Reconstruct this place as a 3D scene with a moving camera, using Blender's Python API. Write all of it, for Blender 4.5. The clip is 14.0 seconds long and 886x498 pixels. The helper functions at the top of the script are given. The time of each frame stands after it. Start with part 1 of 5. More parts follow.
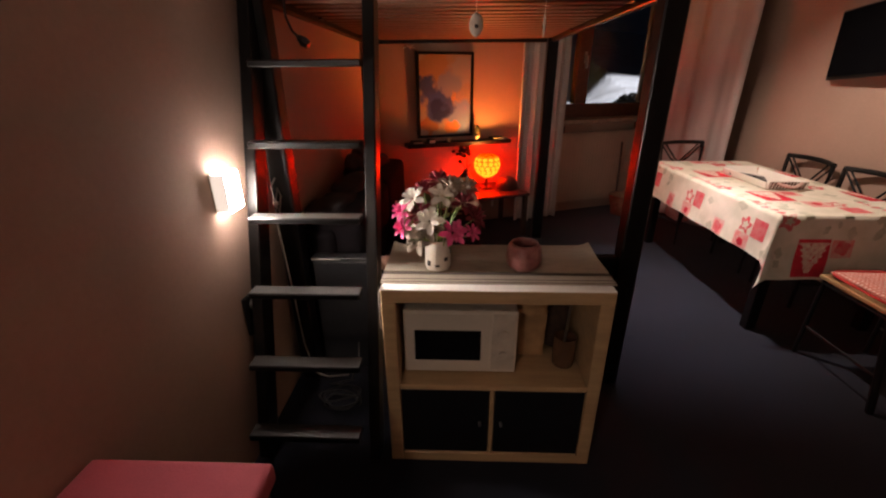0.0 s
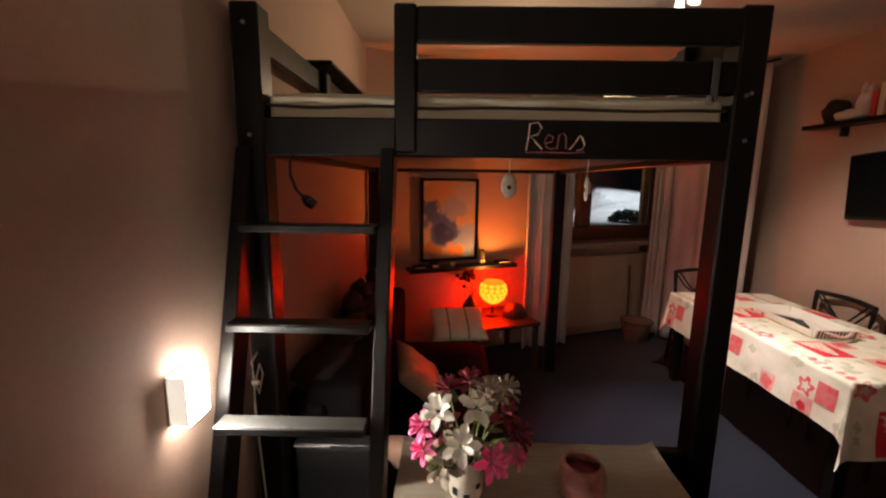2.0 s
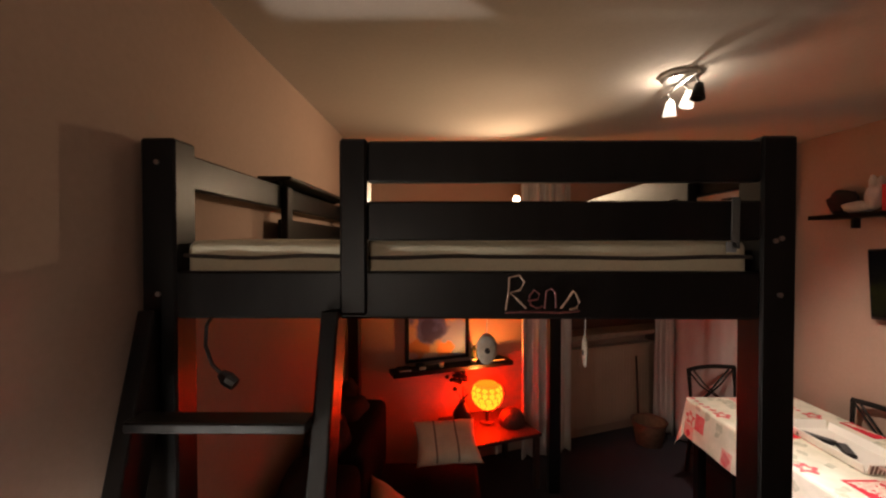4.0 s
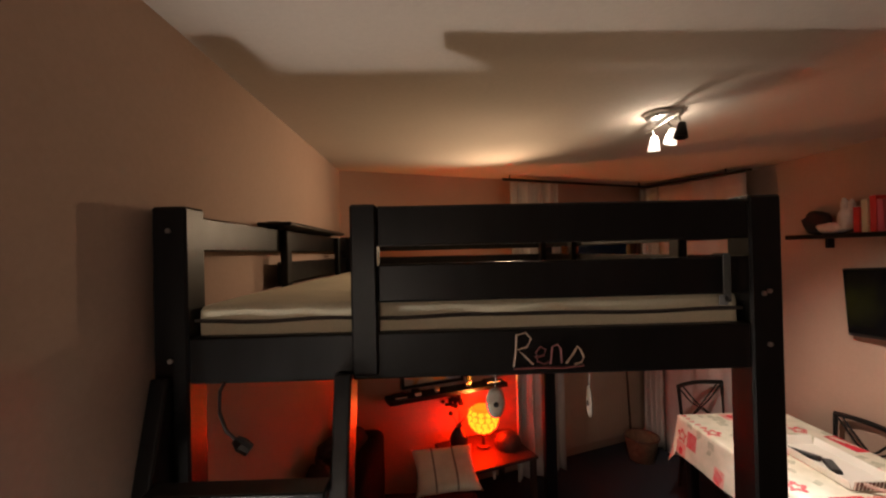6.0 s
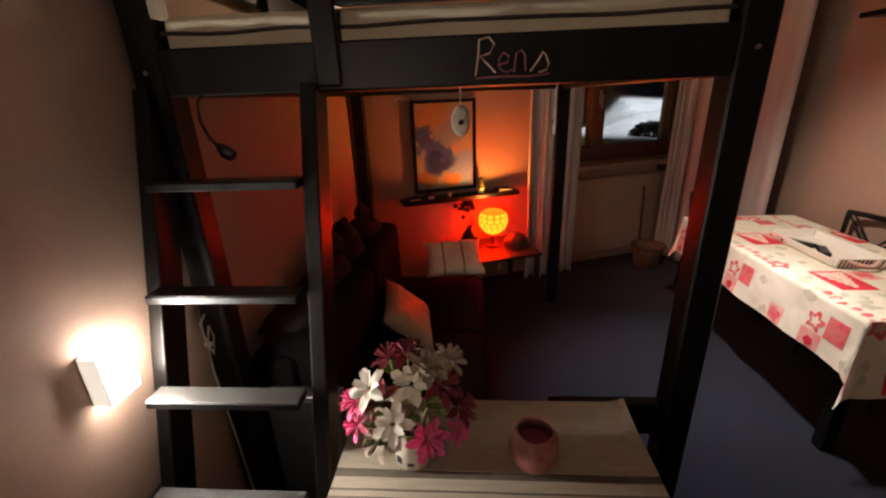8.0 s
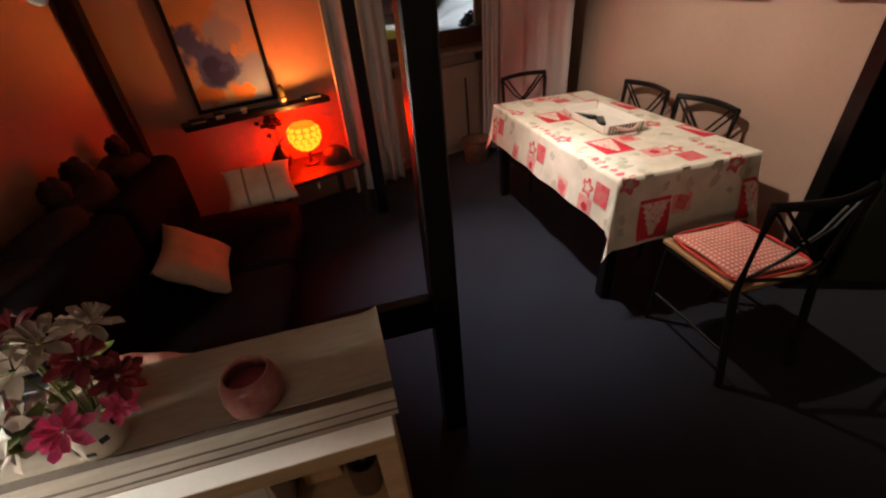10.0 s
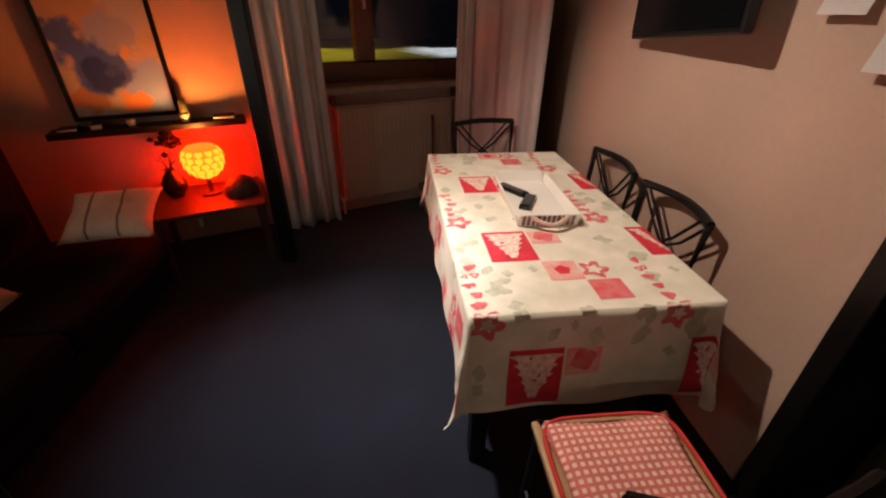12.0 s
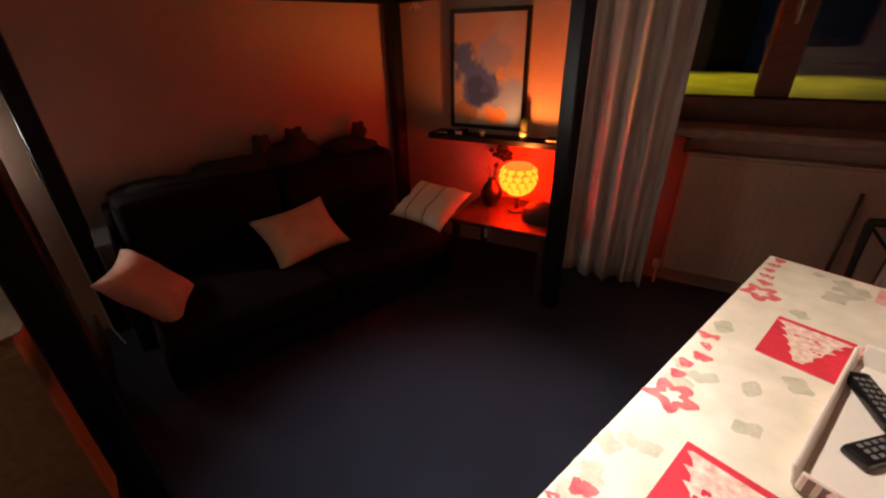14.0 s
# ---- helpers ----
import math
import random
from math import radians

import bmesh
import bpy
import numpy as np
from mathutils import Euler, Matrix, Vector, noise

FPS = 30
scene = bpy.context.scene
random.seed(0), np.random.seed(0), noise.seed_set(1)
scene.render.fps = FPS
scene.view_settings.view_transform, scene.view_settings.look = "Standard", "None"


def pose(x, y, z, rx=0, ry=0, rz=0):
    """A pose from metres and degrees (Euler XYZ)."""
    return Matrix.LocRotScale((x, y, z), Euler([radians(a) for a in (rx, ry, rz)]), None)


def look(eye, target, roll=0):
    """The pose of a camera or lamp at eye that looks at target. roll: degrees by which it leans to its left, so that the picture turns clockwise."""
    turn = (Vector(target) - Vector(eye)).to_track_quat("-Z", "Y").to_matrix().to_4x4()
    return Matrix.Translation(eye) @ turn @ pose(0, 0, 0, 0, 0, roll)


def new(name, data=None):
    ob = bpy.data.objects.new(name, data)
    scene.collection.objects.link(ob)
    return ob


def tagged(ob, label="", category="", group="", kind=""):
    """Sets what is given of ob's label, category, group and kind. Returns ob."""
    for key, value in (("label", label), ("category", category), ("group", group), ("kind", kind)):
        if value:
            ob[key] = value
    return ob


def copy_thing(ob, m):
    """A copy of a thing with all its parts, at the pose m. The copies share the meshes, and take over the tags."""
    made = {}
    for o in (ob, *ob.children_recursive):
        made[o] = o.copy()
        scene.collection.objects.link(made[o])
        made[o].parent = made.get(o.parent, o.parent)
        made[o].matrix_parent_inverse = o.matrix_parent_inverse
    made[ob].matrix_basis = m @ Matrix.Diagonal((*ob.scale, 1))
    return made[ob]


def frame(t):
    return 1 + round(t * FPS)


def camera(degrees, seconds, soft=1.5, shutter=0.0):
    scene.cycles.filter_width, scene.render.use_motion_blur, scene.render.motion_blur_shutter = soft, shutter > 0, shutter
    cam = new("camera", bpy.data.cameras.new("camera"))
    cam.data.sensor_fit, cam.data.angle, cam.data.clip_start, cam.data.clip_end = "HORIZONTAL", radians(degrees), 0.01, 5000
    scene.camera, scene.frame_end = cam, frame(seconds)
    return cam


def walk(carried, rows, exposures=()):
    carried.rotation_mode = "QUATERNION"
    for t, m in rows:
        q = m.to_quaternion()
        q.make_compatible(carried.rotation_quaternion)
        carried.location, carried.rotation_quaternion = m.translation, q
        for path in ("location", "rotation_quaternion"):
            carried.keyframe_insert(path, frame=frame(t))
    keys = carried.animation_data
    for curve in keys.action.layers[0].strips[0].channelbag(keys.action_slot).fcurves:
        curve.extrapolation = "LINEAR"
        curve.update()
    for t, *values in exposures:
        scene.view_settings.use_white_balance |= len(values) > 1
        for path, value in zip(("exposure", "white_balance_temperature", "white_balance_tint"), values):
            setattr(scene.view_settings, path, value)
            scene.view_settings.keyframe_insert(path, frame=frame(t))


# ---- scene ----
cam = camera(94.6, 14.0, soft=2.2)
PATH = [
    (0, (0.956, 0.789, 1.416), (0.885, 2.633, 0.645), -0.4),
    (0.5, (0.991, 1.007, 1.448), (1.018, 2.88, 0.747), 0.3),
    (1, (0.914, 1.085, 1.5), (0.986, 2.992, 0.904), -0.0),
    (1.5, (0.867, 1.132, 1.551), (0.895, 3.078, 1.091), 0.5),
    (2, (0.829, 1.16, 1.607), (0.8, 3.133, 1.281), 0.8),
    (2.5, (0.806, 1.167, 1.648), (0.738, 3.155, 1.436), 1.0),
    (3, (0.818, 1.173, 1.698), (0.765, 3.169, 1.589), 1.1),
    (3.5, (0.84, 1.269, 1.767), (0.803, 3.267, 1.688), 1.3),
    (4, (0.92, 1.456, 1.865), (0.894, 3.456, 1.834), -0.0),
    (4.2, (0.923, 1.484, 1.909), (0.921, 3.484, 1.9), -1.0),
    (6.3, (0.832, 1.385, 1.992), (0.878, 3.384, 2.008), -1.3),
    (6.5, (0.812, 1.362, 1.971), (0.836, 3.36, 1.898), -1.5),
    (7, (0.855, 1.358, 1.846), (0.816, 3.338, 1.565), -1.8),
    (7.5, (0.921, 1.304, 1.725), (0.818, 3.232, 1.203), -1.4),
    (7.7, (0.977, 1.325, 1.693), (0.835, 3.228, 1.095), -1.9),
    (9.8, (1.387, 1.391, 1.554), (1.645, 3.06, 0.483), -5.3),
    (10, (1.495, 1.458, 1.535), (1.862, 3.096, 0.447), -5.2),
    (10.5, (1.725, 1.646, 1.499), (2.325, 3.192, 0.38), -4.1),
    (11, (1.956, 1.739, 1.467), (2.575, 3.289, 0.365), -3.3),
    (11.5, (2.267, 1.825, 1.466), (2.696, 3.462, 0.4), -1.4),
    (12, (2.482, 2.02, 1.477), (2.676, 3.742, 0.479), 0.7),
    (12.5, (2.645, 2.27, 1.513), (2.546, 4.044, 0.596), 1.9),
    (13, (2.821, 2.488, 1.495), (2.189, 4.137, 0.557), 1.2),
    (13.5, (2.886, 2.616, 1.466), (1.874, 4.069, 0.536), -0.4),
    (14, (2.898, 2.682, 1.469), (1.532, 3.82, 0.553), -1.2),
]
walk(cam, [(t, look(eye, target, roll)) for t, eye, target, roll in PATH], [(0, 0.0, 6700, 20), (0.7, 0.0, 6500, 10), (9.8, 0.0, 6500, 10), (14, 0.0, 6500, 13)])

# ---- light ----
world = bpy.data.worlds.new("night")
scene.world = world
world.use_nodes = True
world.node_tree.nodes["Background"].inputs[0].default_value = (0.006, 0.008, 0.014, 1)
world.node_tree.nodes["Background"].inputs[1].default_value = 0.2
SCONCE_POWER, HEAD_POWER = 290.0, 1.6


def lamp(name, kind, place, energy, colour, size=0.03):
    data = bpy.data.lights.new(name, kind)
    data.energy, data.color = energy, colour
    data.shadow_soft_size = size
    ob = new(name, data)
    ob.matrix_basis = Matrix.Translation(place)
    return ob


def spot(name, eye, target, energy, colour, angle, blend, size):
    data = bpy.data.lights.new(name, "SPOT")
    data.energy, data.color, data.spot_size, data.spot_blend, data.shadow_soft_size = energy, colour, radians(angle), blend, size
    ob = new(name, data)
    ob.matrix_basis = look(eye, target)
    return ob


# street lamps over the snow: sodium yellow on one side, white on the other
spot("street_light_yellow", (-1.84, 10.24, 5.5), (-1.05, 10.12, 0.9), 520, (1.0, 0.76, 0.012), 84, 0.5, 0.1)
spot("street_light_white", (5.36, 10.35, 5.5), (5.31, 10.35, 0.9), 900, (0.93, 0.97, 1.0), 63, 0.4, 0.1)
# the heads of the ceiling spotlight: one on the floor, one on the table and wall, one over the bed
spot("spotlight_beam", (2.01, 3.46, 2.455), (2.22, 3.28, 0.0), 220, (0.95, 0.97, 1.0), 51, 1.0, 0.04)
spot("spotlight_beam_wall", (2.035, 3.345, 2.45), (3.18, 3.52, 0.76), 152, (1.0, 0.85, 0.71), 84, 0.9, 0.025)
spot("spotlight_beam_bed", (1.95, 3.42, 2.44), (0.15, 3.75, 1.95), 36, (1.0, 0.76, 0.50), 80, 1.0, 0.05)
# the small clip lamp on the far bed rail, turned up to the ceiling
spot("clip_lamp_uplight", (1.415, 4.50, 2.232), (0.95, 3.55, 2.66), 30, (1.0, 0.71, 0.44), 140, 1.0, 0.02)
lamp("spotlight_glow", "POINT", (1.985, 3.40, 2.545), 3.2, (1.0, 0.86, 0.68), 0.015)
# the bare bulb in the open top of the globe lamp
spot("globe_bulb", (1.232, 4.724, 0.764), (1.16, 4.80, 2.6), 27, (1.0, 0.385, 0.07), 156, 0.5, 0.03)
# light thrown out of the top and the lower front of the wall lamp
spot("wall_lamp_uplight", (0.20, 2.106, 1.146), (1.25, 2.2, 2.45), 27, (1.0, 0.94, 0.84), 98, 0.6, 0.03)
spot("wall_lamp_downlight", (0.212, 2.106, 0.998), (1.15, 2.02, 0.66), 25, (1.0, 0.94, 0.85), 70, 0.8, 0.03)

# ---- materials ----


def mat(name, col, rough=0.6, metal=0.0, var=0.18, scale=6.0, bump=0.15, bscale=90.0, stretch=(1, 1, 1), spec=0.5, alt=None, emit=None, power=0.0, coat=0.0, sheen=0.0):
    """A plain surface with variation at two scales."""
    m = bpy.data.materials.new(name)
    m.use_nodes = True
    nt = m.node_tree
    b = nt.nodes["Principled BSDF"]
    tc = nt.nodes.new("ShaderNodeTexCoord")
    mp = nt.nodes.new("ShaderNodeMapping")
    mp.inputs["Scale"].default_value = stretch
    nt.links.new(tc.outputs["Object"], mp.inputs[0])
    n1 = nt.nodes.new("ShaderNodeTexNoise")
    n1.inputs["Scale"].default_value, n1.inputs["Detail"].default_value = scale, 5
    n2 = nt.nodes.new("ShaderNodeTexNoise")
    n2.inputs["Scale"].default_value, n2.inputs["Detail"].default_value = bscale, 3
    for n in (n1, n2):
        nt.links.new(mp.outputs[0], n.inputs["Vector"])
    ramp = nt.nodes.new("ShaderNodeValToRGB")
    alt = alt or tuple(c * (1 - var) for c in col)
    hi = tuple(min(1, c * (1 + var * 0.5)) for c in col)
    ramp.color_ramp.elements[0].position, ramp.color_ramp.elements[1].position = 0.3, 0.68
    ramp.color_ramp.elements[0].color, ramp.color_ramp.elements[1].color = (*alt, 1), (*hi, 1)
    nt.links.new(n1.outputs["Fac"], ramp.inputs[0])
    fine = nt.nodes.new("ShaderNodeMixRGB")
    fine.blend_type = "MULTIPLY"
    fine.inputs[0].default_value = min(1, var * 1.5)
    nt.links.new(ramp.outputs[0], fine.inputs[1])
    nt.links.new(n2.outputs["Fac"], fine.inputs[2])
    gain = nt.nodes.new("ShaderNodeMixRGB")
    gain.blend_type = "MULTIPLY"
    gain.inputs[0].default_value = 1
    k = 1 + 0.5 * min(1, var * 1.5)
    gain.inputs[2].default_value = (k, k, k, 1)
    nt.links.new(fine.outputs[0], gain.inputs[1])
    nt.links.new(gain.outputs[0], b.inputs["Base Color"])
    rr = nt.nodes.new("ShaderNodeMapRange")
    rr.inputs["To Min"].default_value, rr.inputs["To Max"].default_value = max(0, rough - 0.08), min(1, rough + 0.1)
    nt.links.new(n1.outputs["Fac"], rr.inputs["Value"])
    nt.links.new(rr.outputs[0], b.inputs["Roughness"])
    bp = nt.nodes.new("ShaderNodeBump")
    bp.inputs["Strength"].default_value, bp.inputs["Distance"].default_value = bump, 0.004
    nt.links.new(n2.outputs["Fac"], bp.inputs["Height"])
    nt.links.new(bp.outputs[0], b.inputs["Normal"])
    b.inputs["Metallic"].default_value = metal
    b.inputs["Specular IOR Level"].default_value = spec
    b.inputs["Coat Weight"].default_value = coat
    b.inputs["Sheen Weight"].default_value = sheen
    if emit:
        b.inputs["Emission Color"].default_value = (*emit, 1)
        b.inputs["Emission Strength"].default_value = power
    return m


M = {}
M["plaster"] = mat("plaster", (0.385, 0.252, 0.192), 0.85, var=0.10, scale=1.7, bump=0.07, bscale=70)
M["ceiling"] = mat("ceiling_paint", (0.50, 0.425, 0.37), 0.9, var=0.08, scale=1.2, bump=0.2, bscale=60)
M["carpet"] = mat("carpet", (0.0092, 0.0106, 0.0190), 0.95, var=0.30, scale=3.0, bump=0.8, bscale=420, spec=0.15, sheen=0.1)
M["blackwood"] = mat("black_brown_wood", (0.0045, 0.0038, 0.0036), 0.34, var=0.35, scale=5, bump=0.10, bscale=50, stretch=(6, 6, 1), spec=0.24)
M["darkwood"] = mat("dark_oak", (0.045, 0.020, 0.012), 0.5, var=0.4, scale=7, bump=0.2, bscale=60, stretch=(8, 8, 1))
# paler than the black treads, standing for lamp light on their tops
M["lit_tread"] = mat("lit_tread_top", (0.031, 0.029, 0.027), 0.36, var=0.3, scale=6, bump=0.1, bscale=60, stretch=(1, 8, 8), spec=0.6)
M["redwood"] = mat("varnished_pine", (0.10, 0.032, 0.015), 0.4, var=0.35, scale=5, bump=0.12, bscale=60, stretch=(2, 8, 8))
M["sill"] = mat("worn_sill_board", (0.27, 0.19, 0.145), 0.5, var=0.3, scale=5, bump=0.12, bscale=60, stretch=(2, 8, 8))
M["birch"] = mat("birch_foil", (0.50, 0.34, 0.18), 0.42, var=0.18, scale=3, bump=0.05, bscale=40, stretch=(1.5, 12, 12))
M["birch_in"] = mat("birch_inner", (0.44, 0.25, 0.09), 0.5, var=0.15, scale=3, bump=0.05, bscale=40)
M["slat"] = mat("beech_slat", (0.17, 0.085, 0.05), 0.55, var=0.2, scale=4, bump=0.1, bscale=60, stretch=(1, 10, 10))
M["mattress"] = mat("mattress_ticking", (0.62, 0.56, 0.41), 0.9, var=0.12, scale=5, bump=0.3, bscale=160)
M["piping"] = mat("dark_piping", (0.05, 0.04, 0.035), 0.8)
M["sofa"] = mat("dark_sofa_cloth", (0.0100, 0.0078, 0.0088), 0.95, var=0.35, scale=5, bump=0.6, bscale=220, spec=0.06)
M["black"] = mat("black_plastic", (0.006, 0.006, 0.007), 0.32, var=0.2, bump=0.05)
M["screen"] = mat("tv_screen", (0.004, 0.004, 0.005), 0.12, var=0.1, bump=0.0, spec=0.25)
M["metal_black"] = mat("black_metal", (0.006, 0.0055, 0.0055), 0.45, metal=0.0, var=0.3, scale=20, bump=0.08, spec=0.25)
M["steel"] = mat("brushed_steel", (0.52, 0.50, 0.47), 0.3, metal=1.0, var=0.15, scale=30, bump=0.05)
M["white"] = mat("white_enamel", (0.62, 0.56, 0.47), 0.4, var=0.06, scale=4, bump=0.04)
M["cloth"] = mat("cream_tablecloth", (0.80, 0.73, 0.61), 0.75, var=0.08, scale=11, bump=0.25, bscale=320, alt=(0.66, 0.62, 0.48))
M["curtain"] = mat("grey_linen_curtain", (0.50, 0.46, 0.42), 0.9, var=0.22, scale=4, bump=0.4, bscale=260, stretch=(3, 3, 0.6))
M["curtain_pink"] = mat("washed_pink_curtain", (0.40, 0.345, 0.32), 0.9, var=0.25, scale=3, bump=0.35, bscale=240, stretch=(2, 2, 0.7), alt=(0.38, 0.32, 0.30))
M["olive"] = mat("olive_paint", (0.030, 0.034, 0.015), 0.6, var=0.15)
M["snow"] = mat("snow", (0.80, 0.82, 0.86), 0.8, var=0.25, scale=2.5, bump=0.6, bscale=12)

# ---- mesh helpers ----
BASIS = {}


def thing(name, label, category, base=(0, 0, 0), group="", kind=""):
    ob = new(name)
    ob.empty_display_size = 0.05
    ob.matrix_basis = Matrix.Translation(base)
    BASIS[ob.name] = ob.matrix_basis.copy()
    return tagged(ob, label, category, group, kind)


def part(name, bm, material, parent=None, label="", smooth=False):
    """Links a bmesh, given in world coordinates, as one mesh object."""
    me = bpy.data.meshes.new(name)
    base = BASIS[parent.name] if parent else Matrix()
    bm.transform(base.inverted())
    bmesh.ops.recalc_face_normals(bm, faces=bm.faces)
    bm.to_mesh(me)
    bm.free()
    for m in material if isinstance(material, (list, tuple)) else (material,):
        me.materials.append(m)
    if smooth:
        me.polygons.foreach_set("use_smooth", [True] * len(me.polygons))
    ob = new(name, me)
    BASIS[ob.name] = base
    if parent:
        ob.parent = parent
    if label:
        ob["label"] = label
    return ob


def box(x0, x1, y0, y1, z0, z1, bevel=0.004, m=None, seg=1):
    bm = bmesh.new()
    bmesh.ops.create_cube(bm, size=1, matrix=Matrix.Translation(((x0 + x1) / 2, (y0 + y1) / 2, (z0 + z1) / 2)) @ Matrix.Diagonal((x1 - x0, y1 - y0, z1 - z0, 1)))
    if bevel:
        bmesh.ops.bevel(bm, geom=bm.edges[:], offset=bevel, segments=seg, affect="EDGES", profile=0.6)
    if m:
        bm.transform(m)
    return bm


def add(bm, other):
    me = bpy.data.meshes.new("tmp")
    other.to_mesh(me)
    other.free()
    bm.from_mesh(me)
    bpy.data.meshes.remove(me)
    return bm


def tube(points, r, seg=8, closed=False):
    """A round bar along a line of points."""
    bm = bmesh.new()
    pts = [Vector(p) for p in points]
    n = len(pts)
    rings = []
    for i, p in enumerate(pts):
        a, b = (pts[(i - 1) % n], pts[(i + 1) % n]) if closed else (pts[max(i - 1, 0)], pts[min(i + 1, n - 1)])
        d = (b - a).normalized()
        side = d.cross(Vector((0, 0, 1)))
        side = side.normalized() if side.length > 1e-3 else Vector((1, 0, 0))
        up = side.cross(d)
        rad = r[i] if isinstance(r, (list, tuple)) else r
        rings.append([bm.verts.new(p + rad * (math.cos(k * math.tau / seg) * side + math.sin(k * math.tau / seg) * up)) for k in range(seg)])
    for i in range(n if closed else n - 1):
        q, w = rings[i], rings[(i + 1) % n]
        for k in range(seg):
            bm.faces.new((q[k], q[(k + 1) % seg], w[(k + 1) % seg], w[k]))
    if not closed:
        bm.faces.new(rings[0][::-1])
        bm.faces.new(rings[-1])
    return bm


def lathe(profile, seg=20, place=(0, 0, 0)):
    bm = bmesh.new()
    rings = []
    for r, z in profile:
        rings.append([bm.verts.new((place[0] + r * math.cos(k * math.tau / seg), place[1] + r * math.sin(k * math.tau / seg), place[2] + z)) for k in range(seg)])
    for q, w in zip(rings, rings[1:]):
        for k in range(seg):
            bm.faces.new((q[k], q[(k + 1) % seg], w[(k + 1) % seg], w[k]))
    bmesh.ops.remove_doubles(bm, verts=bm.verts[:], dist=1e-5)
    return bm


def sheet(fn, nu, nv, thick=0.0):
    """A grid of fn(u, v), u and v from 0 to 1, with a thickness."""
    bm = bmesh.new()
    g = [[bm.verts.new(fn(i / nu, j / nv)) for j in range(nv + 1)] for i in range(nu + 1)]
    for i in range(nu):
        for j in range(nv):
            bm.faces.new((g[i][j], g[i + 1][j], g[i + 1][j + 1], g[i][j + 1]))
    if thick:
        bmesh.ops.recalc_face_normals(bm, faces=bm.faces)
        bmesh.ops.solidify(bm, geom=bm.faces[:], thickness=thick)
    return bm


def cushion(w, d, h, n=14, sag=0.0, seed=0):
    """A stuffed cushion, lying flat, centred on its base."""
    bm = bmesh.new()
    for side in (1, -1):
        g = []
        for i in range(n + 1):
            row = []
            for j in range(n + 1):
                u, v = 2 * i / n - 1, 2 * j / n - 1
                e = max(0, (1 - u ** 4) * (1 - v ** 4)) ** 0.6
                pinch = 1 - 0.13 * (1 - abs(u) ** 1.5) ** 0.8 * v * v
                pinch2 = 1 - 0.13 * (1 - abs(v) ** 1.5) ** 0.8 * u * u
                z = side * h / 2 * e + (0.10 * noise.noise((3 * u + seed, 3 * v, side)) + 0.05 * noise.noise((7 * u + 2 * v + seed, 5 * v, side))) * h * e
                row.append(bm.verts.new((u * w / 2 * pinch2, v * d / 2 * pinch, z - sag * (1 - u * u) * 0.5)))
            g.append(row)
        for i in range(n):
            for j in range(n):
                bm.faces.new((g[i][j], g[i + 1][j], g[i + 1][j + 1], g[i][j + 1]))
    bmesh.ops.remove_doubles(bm, verts=bm.verts[:], dist=1e-4)
    return bm


def lump(c, r, seed, rough=0.35):
    bm = bmesh.new()
    bmesh.ops.create_icosphere(bm, subdivisions=3, radius=1)
    for v in bm.verts:
        k = 1 + rough * noise.noise(v.co * 1.6 + Vector((seed, 0, 0))) + 0.12 * noise.noise(v.co * 5 + Vector((0, seed, 0)))
        v.co = Vector(c) + Vector((v.co.x * r[0], v.co.y * r[1], v.co.z * r[2])) * k
    return bm


WALL_A = math.degrees(math.atan(0.39))
WALL = pose(0.15, 4.58, 0, 0, 0, WALL_A)  # along the slanted back wall; local -y leads into the room


def on_wall(u, v, z=0.0):
    return WALL @ Vector((u, v, z))


# ---- structure ----
CEIL = 2.64


def structure(name, bm, material, label, category):
    return tagged(part(name, bm, material), label, category, kind="structure")


structure("floor", box(-0.1, 6.2, -1.2, 6.6, -0.12, 0, 0), M["carpet"], "dark blue-grey short pile carpet floor", "floor")
structure("ceiling", box(-0.1, 6.2, -1.2, 6.6, CEIL, CEIL + 0.15, 0), M["ceiling"], "cream painted plaster ceiling", "ceiling")
structure("wall_west", box(-0.05, 0.15, -1.0, 4.75, 0, CEIL, 0), M["plaster"], "beige painted plaster wall beside the ladder", "wall")
structure("wall_south", box(-0.05, 6.0, -1.2, -1.0, 0, CEIL, 0), M["plaster"], "beige painted plaster wall", "wall")

# back wall with the window opening
W0, W1, WZ0, WZ1 = 1.72, 3.24, 1.0, 2.22
bm = box(-0.05, W0, 0, 0.3, 0, CEIL, 0)
add(bm, box(W1, 4.3, 0, 0.3, 0, CEIL, 0))
add(bm, box(W0, W1, 0, 0.3, 0, WZ0, 0))
add(bm, box(W0, W1, 0, 0.3, WZ1, CEIL, 0))
bm.transform(WALL)
structure("wall_north", bm, M["plaster"], "beige plaster wall with the window, running askew", "wall")

# right wall with the dark-lined doorway
bm = box(3.65, 3.88, 2.74, 6.1, 0, CEIL, 0)
add(bm, box(3.65, 3.88, -1.0, 1.50, 0, CEIL, 0))
add(bm, box(3.65, 3.88, 1.50, 2.74, 2.12, CEIL, 0))
structure("wall_east", bm, M["plaster"], "beige plaster wall beside the dining table", "wall")
bm = box(3.63, 3.92, 2.70, 2.738, 0, 2.12, 0.003)
add(bm, box(3.63, 3.92, 1.502, 1.54, 0, 2.12, 0.003))
add(bm, box(3.63, 3.92, 1.54, 2.70, 2.08, 2.118, 0.003))
add(bm, box(3.618, 3.648, 2.69, 2.758, 0, 2.16, 0.003))
structure("door_frame", bm, M["blackwood"], "dark stained wooden lining of the doorway", "door frame")
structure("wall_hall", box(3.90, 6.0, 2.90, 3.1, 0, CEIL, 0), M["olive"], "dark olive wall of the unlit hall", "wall")
